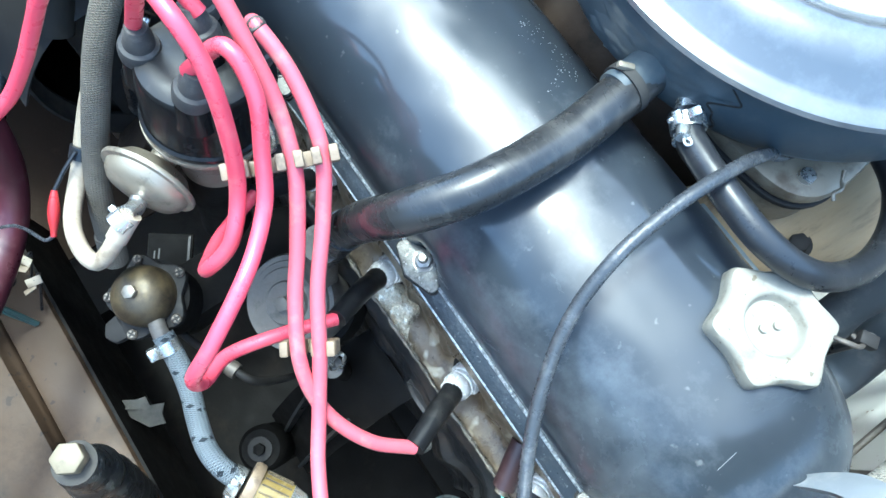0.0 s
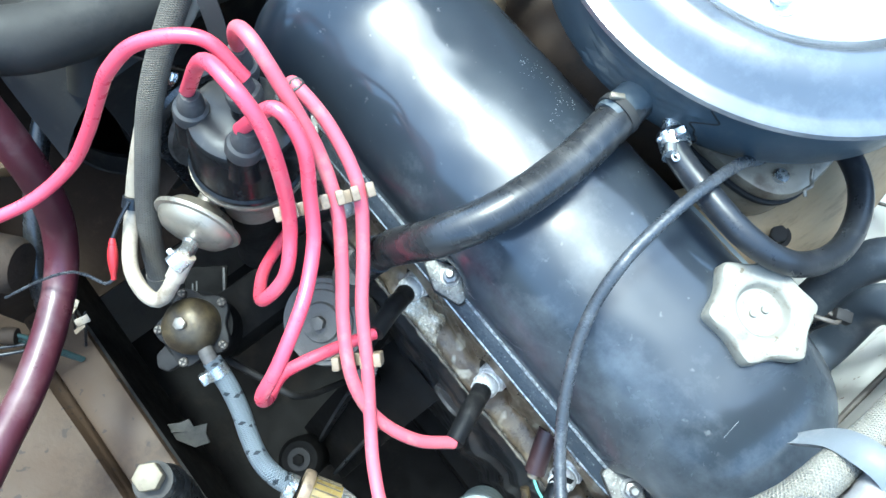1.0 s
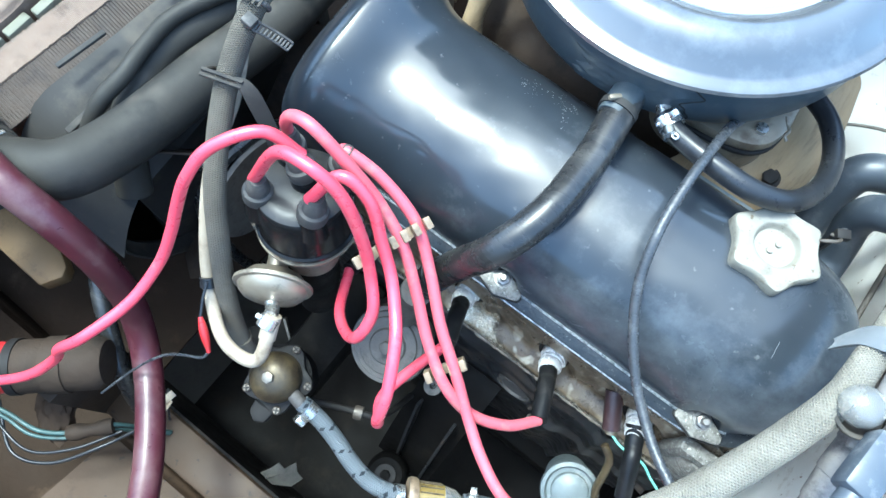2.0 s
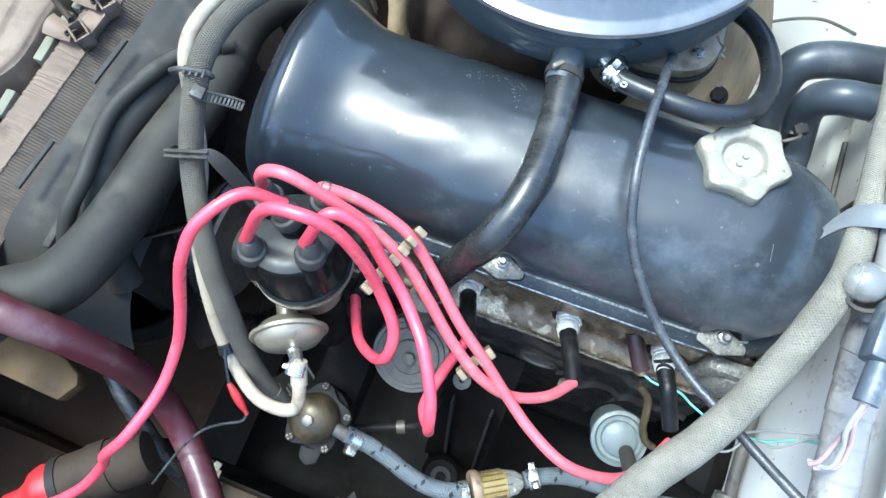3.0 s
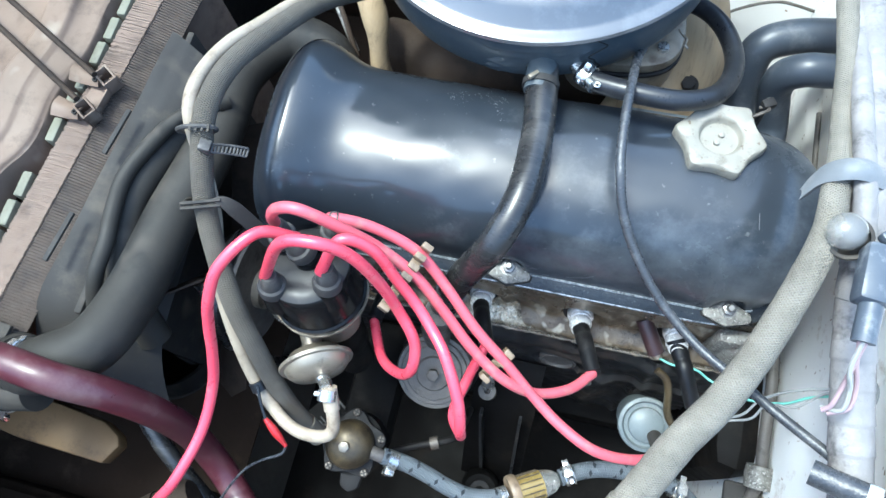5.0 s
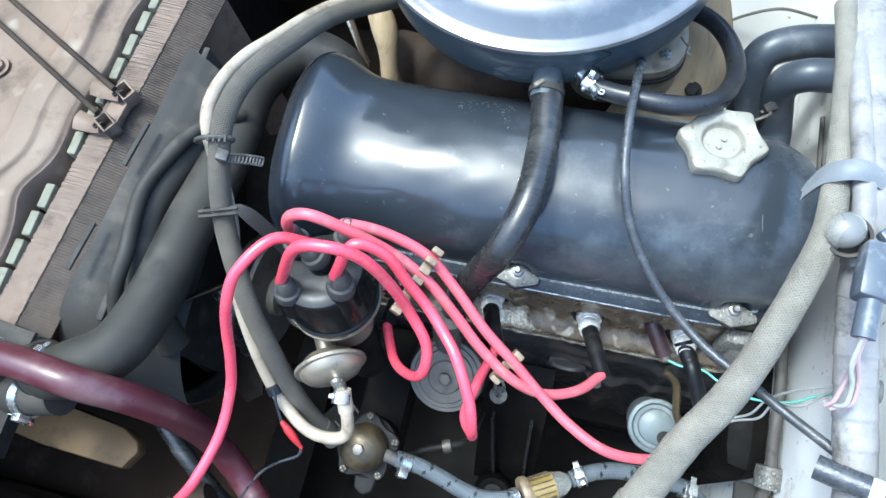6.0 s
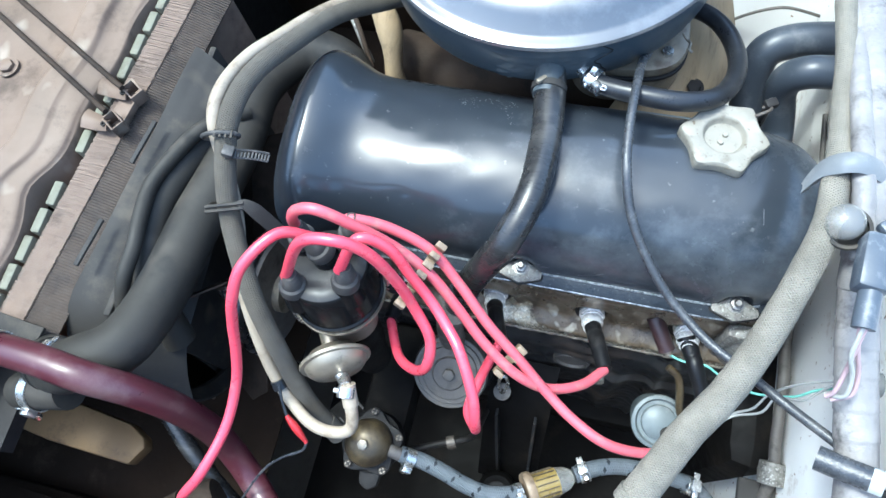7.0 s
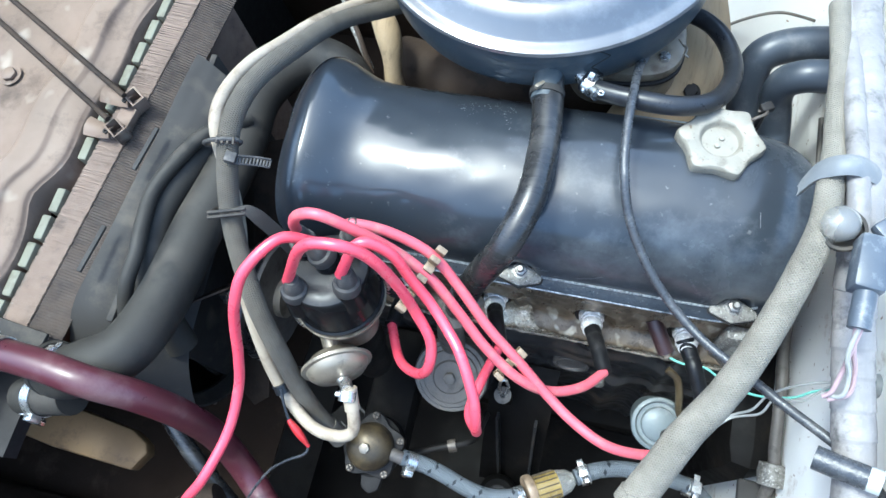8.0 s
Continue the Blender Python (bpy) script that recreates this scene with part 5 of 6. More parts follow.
stay_rod = thing("pump_stay", (-0.055, -0.14, 0.625), "short dark oily rod with a rusty collar behind the fuel pump", "rod")
part("rod", tube([(-0.1, -0.158, 0.622), (-0.08, -0.151, 0.628), (-0.057, -0.141, 0.63), (-0.036, -0.1325, 0.629), (-0.029, -0.127, 0.618), (-0.026, -0.115, 0.59), (-0.024, -0.09, 0.552)], 0.0032, 12, 40), SLOT_DARK, stay_rod)
part("collar", lathe([(0.003, -0.004), (0.0062, -0.004), (0.0066, 0), (0.0062, 0.004), (0.003, 0.004), (0.003, -0.004)], frame_on((-0.045, -0.1365, 0.63), (0.8, 0.35, 0)), 18), SCREW_TAN, stay_rod, "rusty collar")

relay = thing("label_plate", (-0.158, -0.13, 0.61), "dark blue printed plate with a pale edge strip on the block", "plate")
rmx = Matrix.Translation((-0.157, -0.132, 0.62)) @ Matrix.Rotation(radians(55), 4, "Z") @ Matrix.Rotation(0.15, 4, "X")
part("plate", box((0.036, 0.03, 0.004), rmx, 0.001), MOUNT_RUBBER, relay)
part("edge_strip", box((0.0022, 0.026, 0.0012), rmx @ Matrix.Translation((0.0155, 0, 0.0029)), 0.0003), BOOT, relay, "pale edge strip")
for k, (dx, w) in enumerate(((-0.008, 0.013), (-0.0115, 0.009))):
    part("print_bar", box((0.0012, w, 0.0006), rmx @ Matrix.Translation((dx, -0.004, 0.0024)), 0), BOOT, relay, "unreadable grey print")
part("post", slab((-0.162, -0.137, 0.5), (-0.152, -0.127, 0.618), 0.002), GREASE, relay)

# rubber mount deep beside the block
rm = thing("engine_mount", (-0.003, -0.163, 0.42), "dirty round rubber engine mount under a greasy ribbed bracket", "engine mount")
mm = frame_on((-0.003, -0.163, 0.42), (0.05, -0.1, 1))
part("bracket_plate", grid_sheet(lambda u, v: Vector((-0.024 + 0.07 * u - 0.006 * v, -0.03 - 0.122 * v, 0.57 - 0.025 * v - 0.125 * v**2)) + Vector((0, 0, 0.002 * noise.noise(Vector((u * 5, v * 7, 2))))), 14, 20, 0.004), GREASE, rm, "greasy sloping bracket plate")
for a, b in ((Vector((-0.011, -0.088, 0.5535)), Vector((-0.002, -0.15, 0.424))), (Vector((0.0312, -0.088, 0.5535)), Vector((0.0318, -0.15, 0.424)))):
    part("bracket_rib", grid_sheet(lambda u, v: a.lerp(b, u) + Vector((0, -0.013, 0.006)) * (v - 0.35) * (0.4 + 0.6 * math.sin(math.pi * min(1, 0.15 + 0.7 * u))), 16, 3, 0.003), BLOCK, rm, "upright stiffening rib")
part("rubber", lathe([(0, 0), (0.019, 0), (0.022, 0.006), (0.0205, 0.03), (0.0225, 0.04), (0.022, 0.058), (0.018, 0.064), (0, 0.064)], mm, 36), MOUNT_RUBBER, rm)
part("plate", lathe([(0, 0.064), (0.0115, 0.064), (0.0115, 0.067), (0, 0.067)], mm, 24), SLOT_DARK, rm)
part("nut", prism(hexagon(0.0058), 0.006, mm @ Matrix.Translation((0, 0, 0.067)), 0.0007), MOUNT_RUBBER, rm, "dirty mount nut")
part("foot", lathe([(0, -0.19), (0.026, -0.19), (0.02, -0.06), (0.0215, 0.0), (0, 0.0)], mm, 24), GREASE, rm)

FUEL1 = [(-0.083, -0.1595, 0.674), (-0.061, -0.1615, 0.666)] + FUEL1_LINE[2:5] + [(0.015, -0.173, 0.662), (0.03, -0.168, 0.658)]
solo("fuel_hose", tube(FUEL1, 0.0075, 18, 70), FUEL_BRAID, FUEL1[0], "pale blue braided fuel hose with dark flecks", "fuel hose", "fuel hoses at the filter")
worm_clamp((-0.0745, -0.1615, 0.671), (1, -0.1, -0.5), 0.0078, 0.009, (-0.1, -1, 0.15))
FILT_A, FILT_B = Vector((0.032, -0.1665, 0.656)), Vector((0.08, -0.1385, 0.645))
fa = (FILT_B - FILT_A).normalized()
worm_clamp(tuple(FILT_A - fa * 0.004), fa, 0.0078, 0.009, (0, -0.6, 0.8))
ff = thing("fuel_filter", tuple(FILT_A), "inline fuel filter with amber paper element in clear plastic", "fuel filter")
m = frame_on(FILT_A, fa)
part("collar", lathe([(0, 0.003), (0.0155, 0.003), (0.0165, 0.005), (0.0165, 0.009), (0.0155, 0.011), (0, 0.011)], m, 32), CLIP_PLASTIC, ff, "cream plastic collar")
element = part("element", lathe([(0, 0.011), (0.0135, 0.011), (0.0128, 0.034), (0, 0.034)], m, 32), AMBER, ff, "amber paper element")
part("nose", lathe([(0, 0.034), (0.0128, 0.034), (0.0105, 0.044), (0.006, 0.05), (0, 0.05)], m, 32), CLEAR, ff, "clear plastic nose")
for k in range(16):
    a = 2 * math.pi * k / 16
    p0, p1 = (m @ Vector((0.0134 * math.cos(a), 0.0134 * math.sin(a), h)) for h in (0.0125, 0.0325))
    part("pleat", tube([p0, p0.lerp(p1, 0.5), p1], 0.0007, 5, 4), BRASS, element)
FUEL2 = [(0.076, -0.1405, 0.646), (0.092, -0.131, 0.645), (0.112, -0.124, 0.642), (0.14, -0.121, 0.636), (0.168, -0.122, 0.628), (0.186, -0.125, 0.622), (0.205, -0.135, 0.6)]
solo("fuel_hose", tube(FUEL2, 0.0075, 18, 70), FUEL_BRAID, FUEL2[0], "pale blue braided fuel hose leading rearward", "fuel hose", "fuel hoses at the filter")
worm_clamp((0.0835, -0.1365, 0.6455), (0.85, 0.5, 0), 0.0078, 0.009, (-0.1, 0.3, 1))
worm_clamp((0.182, -0.1245, 0.623), (0.9, -0.1, -0.3), 0.0078, 0.010, (0.1, 0.1, 1))

# ---- crankcase breather, breather hose, dipstick, sender ----
OB = Vector((-0.057, -0.0735, 0.66))
ob_axis = Vector((0.05, -0.42, 0.9)).normalized()
breather = thing("crankcase_breather", tuple(OB), "round grey cast breather cover with concentric rings and a bolt", "breather cover")
part("cover", lathe([(0, -0.03), (0.035, -0.03), (0.037, -0.002), (0.0355, 0.002), (0.032, 0.002), (0.031, 0.004), (0.027, 0.004), (0.026, 0.006), (0.017, 0.0065), (0.0155, 0.009), (0.0, 0.0095)], frame_on(OB, ob_axis), 56), CAST_GREY, breather)
part("bolt", prism(hexagon(0.006), 0.006, frame_on(OB + ob_axis * 0.0095, ob_axis), 0.0008), CAST_GREY, breather)
part("neck", tube([(-0.06, -0.045, 0.66), (-0.06, -0.042, 0.70), (-0.056, -0.042, 0.735), (-0.05, -0.039, 0.765)], 0.0125, 20), CAST_GREY, breather, "grey neck up to the hose")
part("skirt", lathe([(0, -0.05), (0.042, -0.05), (0.04, -0.03), (0, -0.03)], frame_on(OB, ob_axis), 36), GREASE, breather)
bh = thing("breather_hose", BREATHER_LINE[0], "thick black rubber breather hose, scuffed and dusty", "hose")
part("hose", tube(BREATHER_LINE, lambda s: 0.0122 - 0.0009 * math.sin(math.pi * s) - 0.0002 * max(0, s - 0.5), 28, 80), RUBBER, bh)
part("outer_sleeve", tube(spline(BREATHER_LINE, 20)[15:], lambda s: 0.0124 - 0.0004 * s, 28, 60), RUBBER, bh, "second rubber sleeve over the lower end")
bc = worm_clamp((-0.0005, 0.1165, 0.877), (-0.06, 1, 0.05), 0.0123, 0.005, (-0.55, -0.1, 1), SHROUD, "dull steel hose clamp with a bent tail", False)
part("ear", box((0.009, 0.0035, 0.0035), Matrix.Translation((-0.006, 0.1155, 0.8905)) @ Matrix.Rotation(0.9, 4, "Z") @ Matrix.Rotation(0.25, 4, "Y"), 0.001), DULL_ZINC, bc)
dip = thing("dipstick", (-0.008, -0.074, 0.60), "oil dipstick with a wire loop in a dark tube", "dipstick")
part("tube", tube([(-0.008, -0.062, 0.45), (-0.008, -0.068, 0.55), (-0.008, -0.072, 0.60)], 0.008, 14), GREASE, dip)
part("loop", tube([(-0.008, -0.074, 0.60), (-0.012, -0.07, 0.612), (-0.011, -0.064, 0.626), (-0.006, -0.062, 0.628), (-0.003, -0.067, 0.614), (-0.006, -0.074, 0.60)], 0.0017, 8), ZINC, dip)
part("ferrule", lathe([(0.003, 0), (0.009, 0), (0.009, 0.004), (0.003, 0.004), (0.003, 0)], frame_on((-0.008, -0.073, 0.601), (0, -0.2, 1)), 22), CAST_GREY, dip)
SE = Vector((0.142, -0.077, 0.655))
se_ax = Vector((0.03, -0.28, 1)).normalized()
sender = thing("oil_pressure_sender", tuple(SE), "pale blue-grey round oil pressure sender with a dark stem", "sender")
part("can", lathe([(0, -0.05), (0.02, -0.05), (0.0215, -0.02), (0.0245, -0.006), (0.0252, 0.0), (0.0245, 0.004), (0.0215, 0.0055), (0.0195, 0.002), (0.0, 0.001)], frame_on(SE, se_ax), 48), PALE_CAST, sender)
part("dome", lathe([(0.0165, 0.0), (0.0155, 0.006), (0.011, 0.009), (0.0, 0.009)], frame_on(SE, se_ax), 32), PALE_CAST, sender)
part("stem", tube([tuple(SE + se_ax * 0.006 + Vector((0.008, -0.008, 0))), tuple(SE + se_ax * 0.014 + Vector((0.009, -0.011, 0))), tuple(SE + se_ax * 0.03 + Vector((0.012, -0.02, 0)))], 0.0065, 16), SHROUD, sender, "dark rubber stem")
# temperature sender and its pipe by the rear plug
ts = thing("temperature_sender", (0.122, -0.01, 0.72), "dark brown temperature sender screwed into the head", "sender")
part("body", tube([(0.116, -0.002, 0.735), (0.1235, -0.014, 0.73), (0.1315, -0.026, 0.724)], 0.0072, 16), SENDER_BROWN, ts)
part("tip", tube([(0.1315, -0.026, 0.724), (0.1335, -0.029, 0.7225)], 0.0045, 12), DULL_ZINC, ts)
solo("vent_pipe", tube([(0.137, -0.036, 0.705), (0.147, -0.042, 0.70), (0.152, -0.052, 0.688), (0.156, -0.064, 0.672), (0.163, -0.072, 0.662), (0.172, -0.074, 0.655)], 0.0034, 10), BRASS, (0.137, -0.036, 0.705), "thin oily bent pipe below the head", "pipe")

# ---- hoses over the engine ----
solo("choke_cable", tube([(0.075, 0.21, 0.846)] + CABLE_LINE + [(0.234, -0.109, 0.862), (0.262, -0.13, 0.845)], 0.0034, 14, 120), CABLE, CABLE_LINE[0], "dark ribbed control cable over the valve cover", "control cable")
VH = [(0.0262, 0.1338, 0.8758), (0.038, 0.1262, 0.877), (0.066, 0.119, 0.882), (0.095, 0.118, 0.882), (0.117, 0.128, 0.875), (0.13, 0.147, 0.863), (0.137, 0.172, 0.852), (0.135, 0.199, 0.843), (0.124, 0.225, 0.836), (0.105, 0.243, 0.83), (0.07, 0.25, 0.83)]
hose("vacuum_hose", VH, 0.0074, SHINY_RUBBER, "black rubber hose curving round behind the filler cap", "hose", seg=20, n=80, lips=((0, 2),))
worm_clamp((0.031, 0.1305, 0.8765), (0.85, -0.5, 0), 0.0076, 0.0075, (-0.3, -0.7, 0.7), ZINC, "bright worm-drive clamp on the thin hose", True, 0.42)
nc = thing("clamp_eye", (0.04, 0.118, 0.885), "small bright steel eye on the clamp", "clip")
part("eye", tube([(0.0355, 0.1215, 0.882), (0.0375, 0.1212, 0.883), (0.0395, 0.1215, 0.8835), (0.041, 0.1203, 0.8835), (0.0402, 0.1185, 0.883), (0.038, 0.1188, 0.883), (0.037, 0.1205, 0.883)], 0.0009, 8, 40), ZINC, nc)
part("shank", lathe([(0, -0.003), (0.0034, -0.003), (0.0034, 0.003), (0, 0.003)], frame_on((0.0345, 0.1215, 0.8825), (0.6, -0.65, 0.2)), 16), ZINC, nc)
HEAT1 = [(0.30, 0.302, 0.746), (0.257, 0.299, 0.745), (0.242, 0.298, 0.744), (0.208, 0.293, 0.742), (0.184, 0.283, 0.735), (0.178, 0.268, 0.715), (0.18, 0.25, 0.692), (0.183, 0.227, 0.675), (0.185, 0.19, 0.66)]
hose("heater_hose", HEAT1, 0.0165, HEATER_RUBBER, "thick black heater hose bending into the firewall", "heater hose", "heater hoses", n=60, lips=((56, 60),))
HEAT2 = [(0.28, 0.24, 0.778), (0.247, 0.238, 0.778), (0.231, 0.237, 0.776), (0.213, 0.236, 0.774), (0.2, 0.236, 0.762), (0.198, 0.234, 0.742), (0.204, 0.227, 0.72), (0.209, 0.216, 0.702), (0.21, 0.19, 0.69)]
hose("heater_hose", HEAT2, 0.0148, HEATER_RUBBER, "thick black heater hose with a sharp elbow", "heater hose", "heater hoses", n=60, lips=((56, 60),))
worm_clamp((0.243, 0.238, 0.7775), (1, 0, 0.1), 0.0152, 0.009, (0, -0.6, 0.7))

BIG = [(-0.375, -0.158, 0.79), (-0.35, -0.16, 0.805), (-0.326, -0.153, 0.817), (-0.3, -0.13, 0.813), (-0.2925, -0.08, 0.80), (-0.291, -0.01, 0.79), (-0.286, 0.037, 0.785), (-0.284, 0.085, 0.781), (-0.288, 0.135, 0.776), (-0.274, 0.172, 0.772), (-0.247, 0.192, 0.77), (-0.212, 0.183, 0.765), (-0.19, 0.15, 0.76)]
hose("radiator_hose", BIG, 0.0225, DUSTY_RUBBER, "thick dusty dark grey radiator hose with a long bend", "radiator hose", seg=28, lips=((0, 3), (87, 90)))
worm_clamp((-0.347, -0.1595, 0.807), (0.9, 0, 0.4), 0.0205, 0.010, (-0.1, 0.5, 1))
hose("coolant_hose", MAROON_LINE + [(-0.09, -0.342, 0.702), (-0.06, -0.38, 0.715), (-0.02, -0.43, 0.73)], 0.0125, MAROON, "glossy maroon rubber coolant hose", "coolant hose", n=110, lips=((0, 2),))
worm_clamp((-0.383, -0.159, 0.8435), (1, 0, 0.1), 0.0128, 0.011, (0, 0.3, 1))
tank = thing("expansion_fitting", (-0.40, -0.165, 0.60), "dull zinc radiator hose fitting with clamps", "hose fitting")
part("elbow", tube([(-0.47, -0.157, 0.84), (-0.43, -0.158, 0.842), (-0.385, -0.159, 0.843)], 0.0112, 18), DULL_ZINC, tank)
part("lower_stub", tube([(-0.41, -0.185, 0.76), (-0.39, -0.183, 0.772), (-0.35, -0.176, 0.785)], 0.017, 20), DUSTY_RUBBER, tank, "dusty rubber stub")
part("stay", tube([(-0.47, -0.19, 0.70), (-0.43, -0.19, 0.74), (-0.41, -0.185, 0.76)], 0.012, 14), DULL_ZINC, tank)
worm_clamp((-0.385, -0.1825, 0.774), (1, 0.1, 0.3), 0.0172, 0.010, (0.2, -1, 0.2))
THIN = [(-0.275, 0.10, 0.80), (-0.3019, 0.069, 0.815), (-0.3198, 0.0358, 0.816), (-0.3294, 0.0058, 0.816), (-0.328, -0.025, 0.815), (-0.3245, -0.051, 0.813), (-0.327, -0.079, 0.806), (-0.332, -0.105, 0.78)]
hose("bypass_hose", THIN, 0.0068, DUSTY_RUBBER, "thin dark rubber hose along the fan shroud", "hose", "hoses along the shroud", seg=18, n=60, lips=((0, 2),))
MIDH = [(-0.29, 0.10, 0.78), (-0.307, 0.075, 0.788), (-0.318, 0.043, 0.795), (-0.329, -0.005, 0.795), (-0.325, -0.049, 0.787), (-0.314, -0.085, 0.765), (-0.30, -0.11, 0.73)]
hose("bypass_hose", MIDH, 0.015, DUSTY_RUBBER, "dusty grey rubber hose along the fan shroud", "hose", "hoses along the shroud", seg=22, n=50, lips=((0, 2),))

# braided sleeve with the white tube tied to it
hose("braided_hose", BRAID_LINE, 0.0078, BRAID, "grey braided fabric hose arching past the distributor", "braided hose", seg=20, n=110, lips=((0, 3), (106, 110)))
hose("vacuum_tube", WHITE_LINE, 0.0051, WHITE_TUBE, "grubby white vinyl vacuum tube", "vacuum tube", seg=16, n=110, lips=((107, 110),))
tie = thing("cable_tie", (-0.2185, 0.030, 0.925), "black cable tie with a long notched tail", "cable tie")
part("band", tube([Vector((-0.2155, 0.013, 0.9235)) + 0.0135 * math.cos(a) * Vector((0.93, 0.1, 0.36)) + 0.0105 * math.sin(a) * Vector((-0.36, -0.35, 0.86)) for a in (2 * math.pi * k / 16 for k in range(17))], 0.0017, 8, 64), BOOT, tie)
for k in range(4):
    part("ratchet", box((0.0016, 0.006, 0.0012), Matrix.Translation((-0.214 + 0.0036 * k, 0.0095 + 0.0008 * k, 0.9345 - 0.0009 * k)) @ Matrix.Rotation(0.2, 4, "Z"), 0.0003), SHROUD, tie)
part("head", box((0.008, 0.008, 0.006), Matrix.Translation((-0.2045, 0.0015, 0.9255)) @ Matrix.Rotation(0.35, 4, "Y"), 0.001), BOOT, tie)
TAIL = spline([(-0.204, 0.001, 0.924), (-0.198, 0.004, 0.919), (-0.19, 0.007, 0.914), (-0.183, 0.009, 0.909)], 24)
for side in (-1, 1):
    part("tail_edge", tube([p + Vector((0, 0.0028 * side, 0.0007 * side)) for p in TAIL[::6]], 0.0009, 8, 24), BOOT, tie)
for k in range(2, 25, 2):
    part("rung", box((0.0014, 0.006, 0.0011), Matrix.Translation(TAIL[k]) @ Matrix.Rotation(0.1, 4, "Z") @ Matrix.Rotation(0.4, 4, "Y"), 0.0003), BOOT, tie)
band = thing("tube_band", (-0.177, -0.131, 0.769), "small black band on the white tube", "band")
part("ring", lathe([(0.0047, -0.004), (0.0066, -0.004), (0.0066, 0.004), (0.0047, 0.004), (0.0047, -0.004)], frame_on((-0.1795, -0.1305, 0.768), (0.5, -0.7, -0.6)), 18), SHINY_RUBBER, band)
stay = thing("hose_stay", (-0.19, -0.02, 0.80), "dark sheet-metal stay that carries the braided hose", "stay")
for dz, dy in ((0.0, 0.0), (-0.0026, -0.0028)):
    part("bar", box((0.029, 0.0024, 0.0022), Matrix.Translation((-0.2075, -0.0295 + dy, 0.9012 + dz)) @ Matrix.Rotation(0.29, 4, "Z"), 0.0006), SHROUD, stay)
part("clasp", tube([(-0.2205, -0.034, 0.9), (-0.224, -0.024, 0.886), (-0.212, -0.02, 0.874), (-0.2, -0.02, 0.882), (-0.1945, -0.0265, 0.9)], 0.0014, 8, 24), SHROUD, stay)
part("strip", grid_sheet(lambda u, v: spline([(-0.2, -0.0265, 0.9015), (-0.194, -0.0255, 0.901), (-0.186, -0.0275, 0.893), (-0.176, -0.0315, 0.872), (-0.168, -0.036, 0.85)], 20)[round(u * 20)] + (v - 0.5) * (0.003 + 0.0085 * min(1.0, u * 2.0)) * Vector((0.45, 0.8, 0.2)), 20, 3, 0.0014), SHROUD, stay)
lw = thing("wire_connector", (-0.155, -0.163, 0.755), "red sleeved wire connector on a thin black wire", "connector")
part("sleeve", tube([(-0.1655, -0.1545, 0.768), (-0.158, -0.161, 0.763), (-0.1505, -0.168, 0.756), (-0.1475, -0.171, 0.753)], lambda s: 0.0018 + 0.0017 * math.sin(math.pi * min(1, s * 1.1)), 12), RED_PLASTIC, lw, "red sleeve")
part("wire", tube([(-0.177, -0.132, 0.775), (-0.172, -0.143, 0.772), (-0.1655, -0.1545, 0.768)], 0.0013, 8), SHINY_RUBBER, lw)
part("tail_wire", tube([(-0.1475, -0.171, 0.753), (-0.151, -0.178, 0.748), (-0.17, -0.187, 0.735), (-0.19, -0.20, 0.715), (-0.21, -0.225, 0.69), (-0.23, -0.26, 0.66)], 0.0012, 8), CABLE, lw)

# black wrapped post with a brass cap bolt near the rail
post = thing("wrapped_post", (-0.02, -0.23, 0.575), "black tape-wrapped post with a brass hexagon cap", "post")
part("wrap", tube([(-0.02, -0.275, 0.525), (-0.021, -0.245, 0.64), (-0.0215, -0.232, 0.70), (-0.0215, -0.224, 0.745)], lambda s: (0.0205 - 0.0055 * s + 0.0013 * math.sin(s * 34) + 0.0016 * noise.noise(Vector((s * 17, 3, 0)))) * (1 if s < 0.9 else 1 - 4.0 * (s - 0.9)), 28, 60), RUBBER, post)
part("washer", lathe([(0, 0), (0.0125, 0), (0.0125, 0.0012), (0, 0.0012)], frame_on((-0.0215, -0.2222, 0.7465), (0, 0.1, 1)), 24), SHROUD, post)
part("cap", prism(hexagon(0.0095), 0.011, frame_on((-0.0235, -0.2218, 0.748), (0, 0.1, 1)), 0.001), POST_CAP, post, "pale brass hexagon")

# ---- carburettor side, under the air cleaner ----
man = thing("intake_manifold", (0.09, 0.2, 0.72), "dusty brown intake manifold below the air cleaner", "manifold")
part("runner", tube([(0.072, 0.15, 0.74), (0.09, 0.18, 0.757), (0.103, 0.215, 0.766), (0.107, 0.26, 0.768), (0.1, 0.31, 0.766)], 0.04, 36, 40), HEAT_WRAP, man)
part("flange", slab((0.0, 0.15, 0.70), (0.15, 0.165, 0.785), 0.005), BROWN, man)
part("log", tube([(-0.18, 0.24, 0.70), (-0.1, 0.22, 0.715), (0.0, 0.23, 0.72), (0.1, 0.25, 0.72)], 0.035, 24), BROWN, man)
hex_bolt("manifold_bolt", (0.1135, 0.188, 0.797), (-0.1, -0.35, 1), 0.006, 0.009, SLOT_DARK, "dark hexagon bolt on the manifold", "", True)
carb = thing("carburettor", (0.04, 0.22, 0.79), "pale grey carburettor bowl with a gasket rim and screws", "carburettor")
out = [(0.047 * math.copysign(abs(math.cos(a)) ** 0.62, math.cos(a)), 0.044 * math.copysign(abs(math.sin(a)) ** 0.7, math.sin(a))) for a in (2 * math.pi * k / 40 for k in range(40))]
cmx = Matrix.Translation((0.051, 0.213, 0.0)) @ Matrix.Rotation(radians(6), 4, "Z")
part("bowl", prism(out, 0.035, cmx @ Matrix.Translation((0, 0, 0.79)), 0.004), CARB, carb)
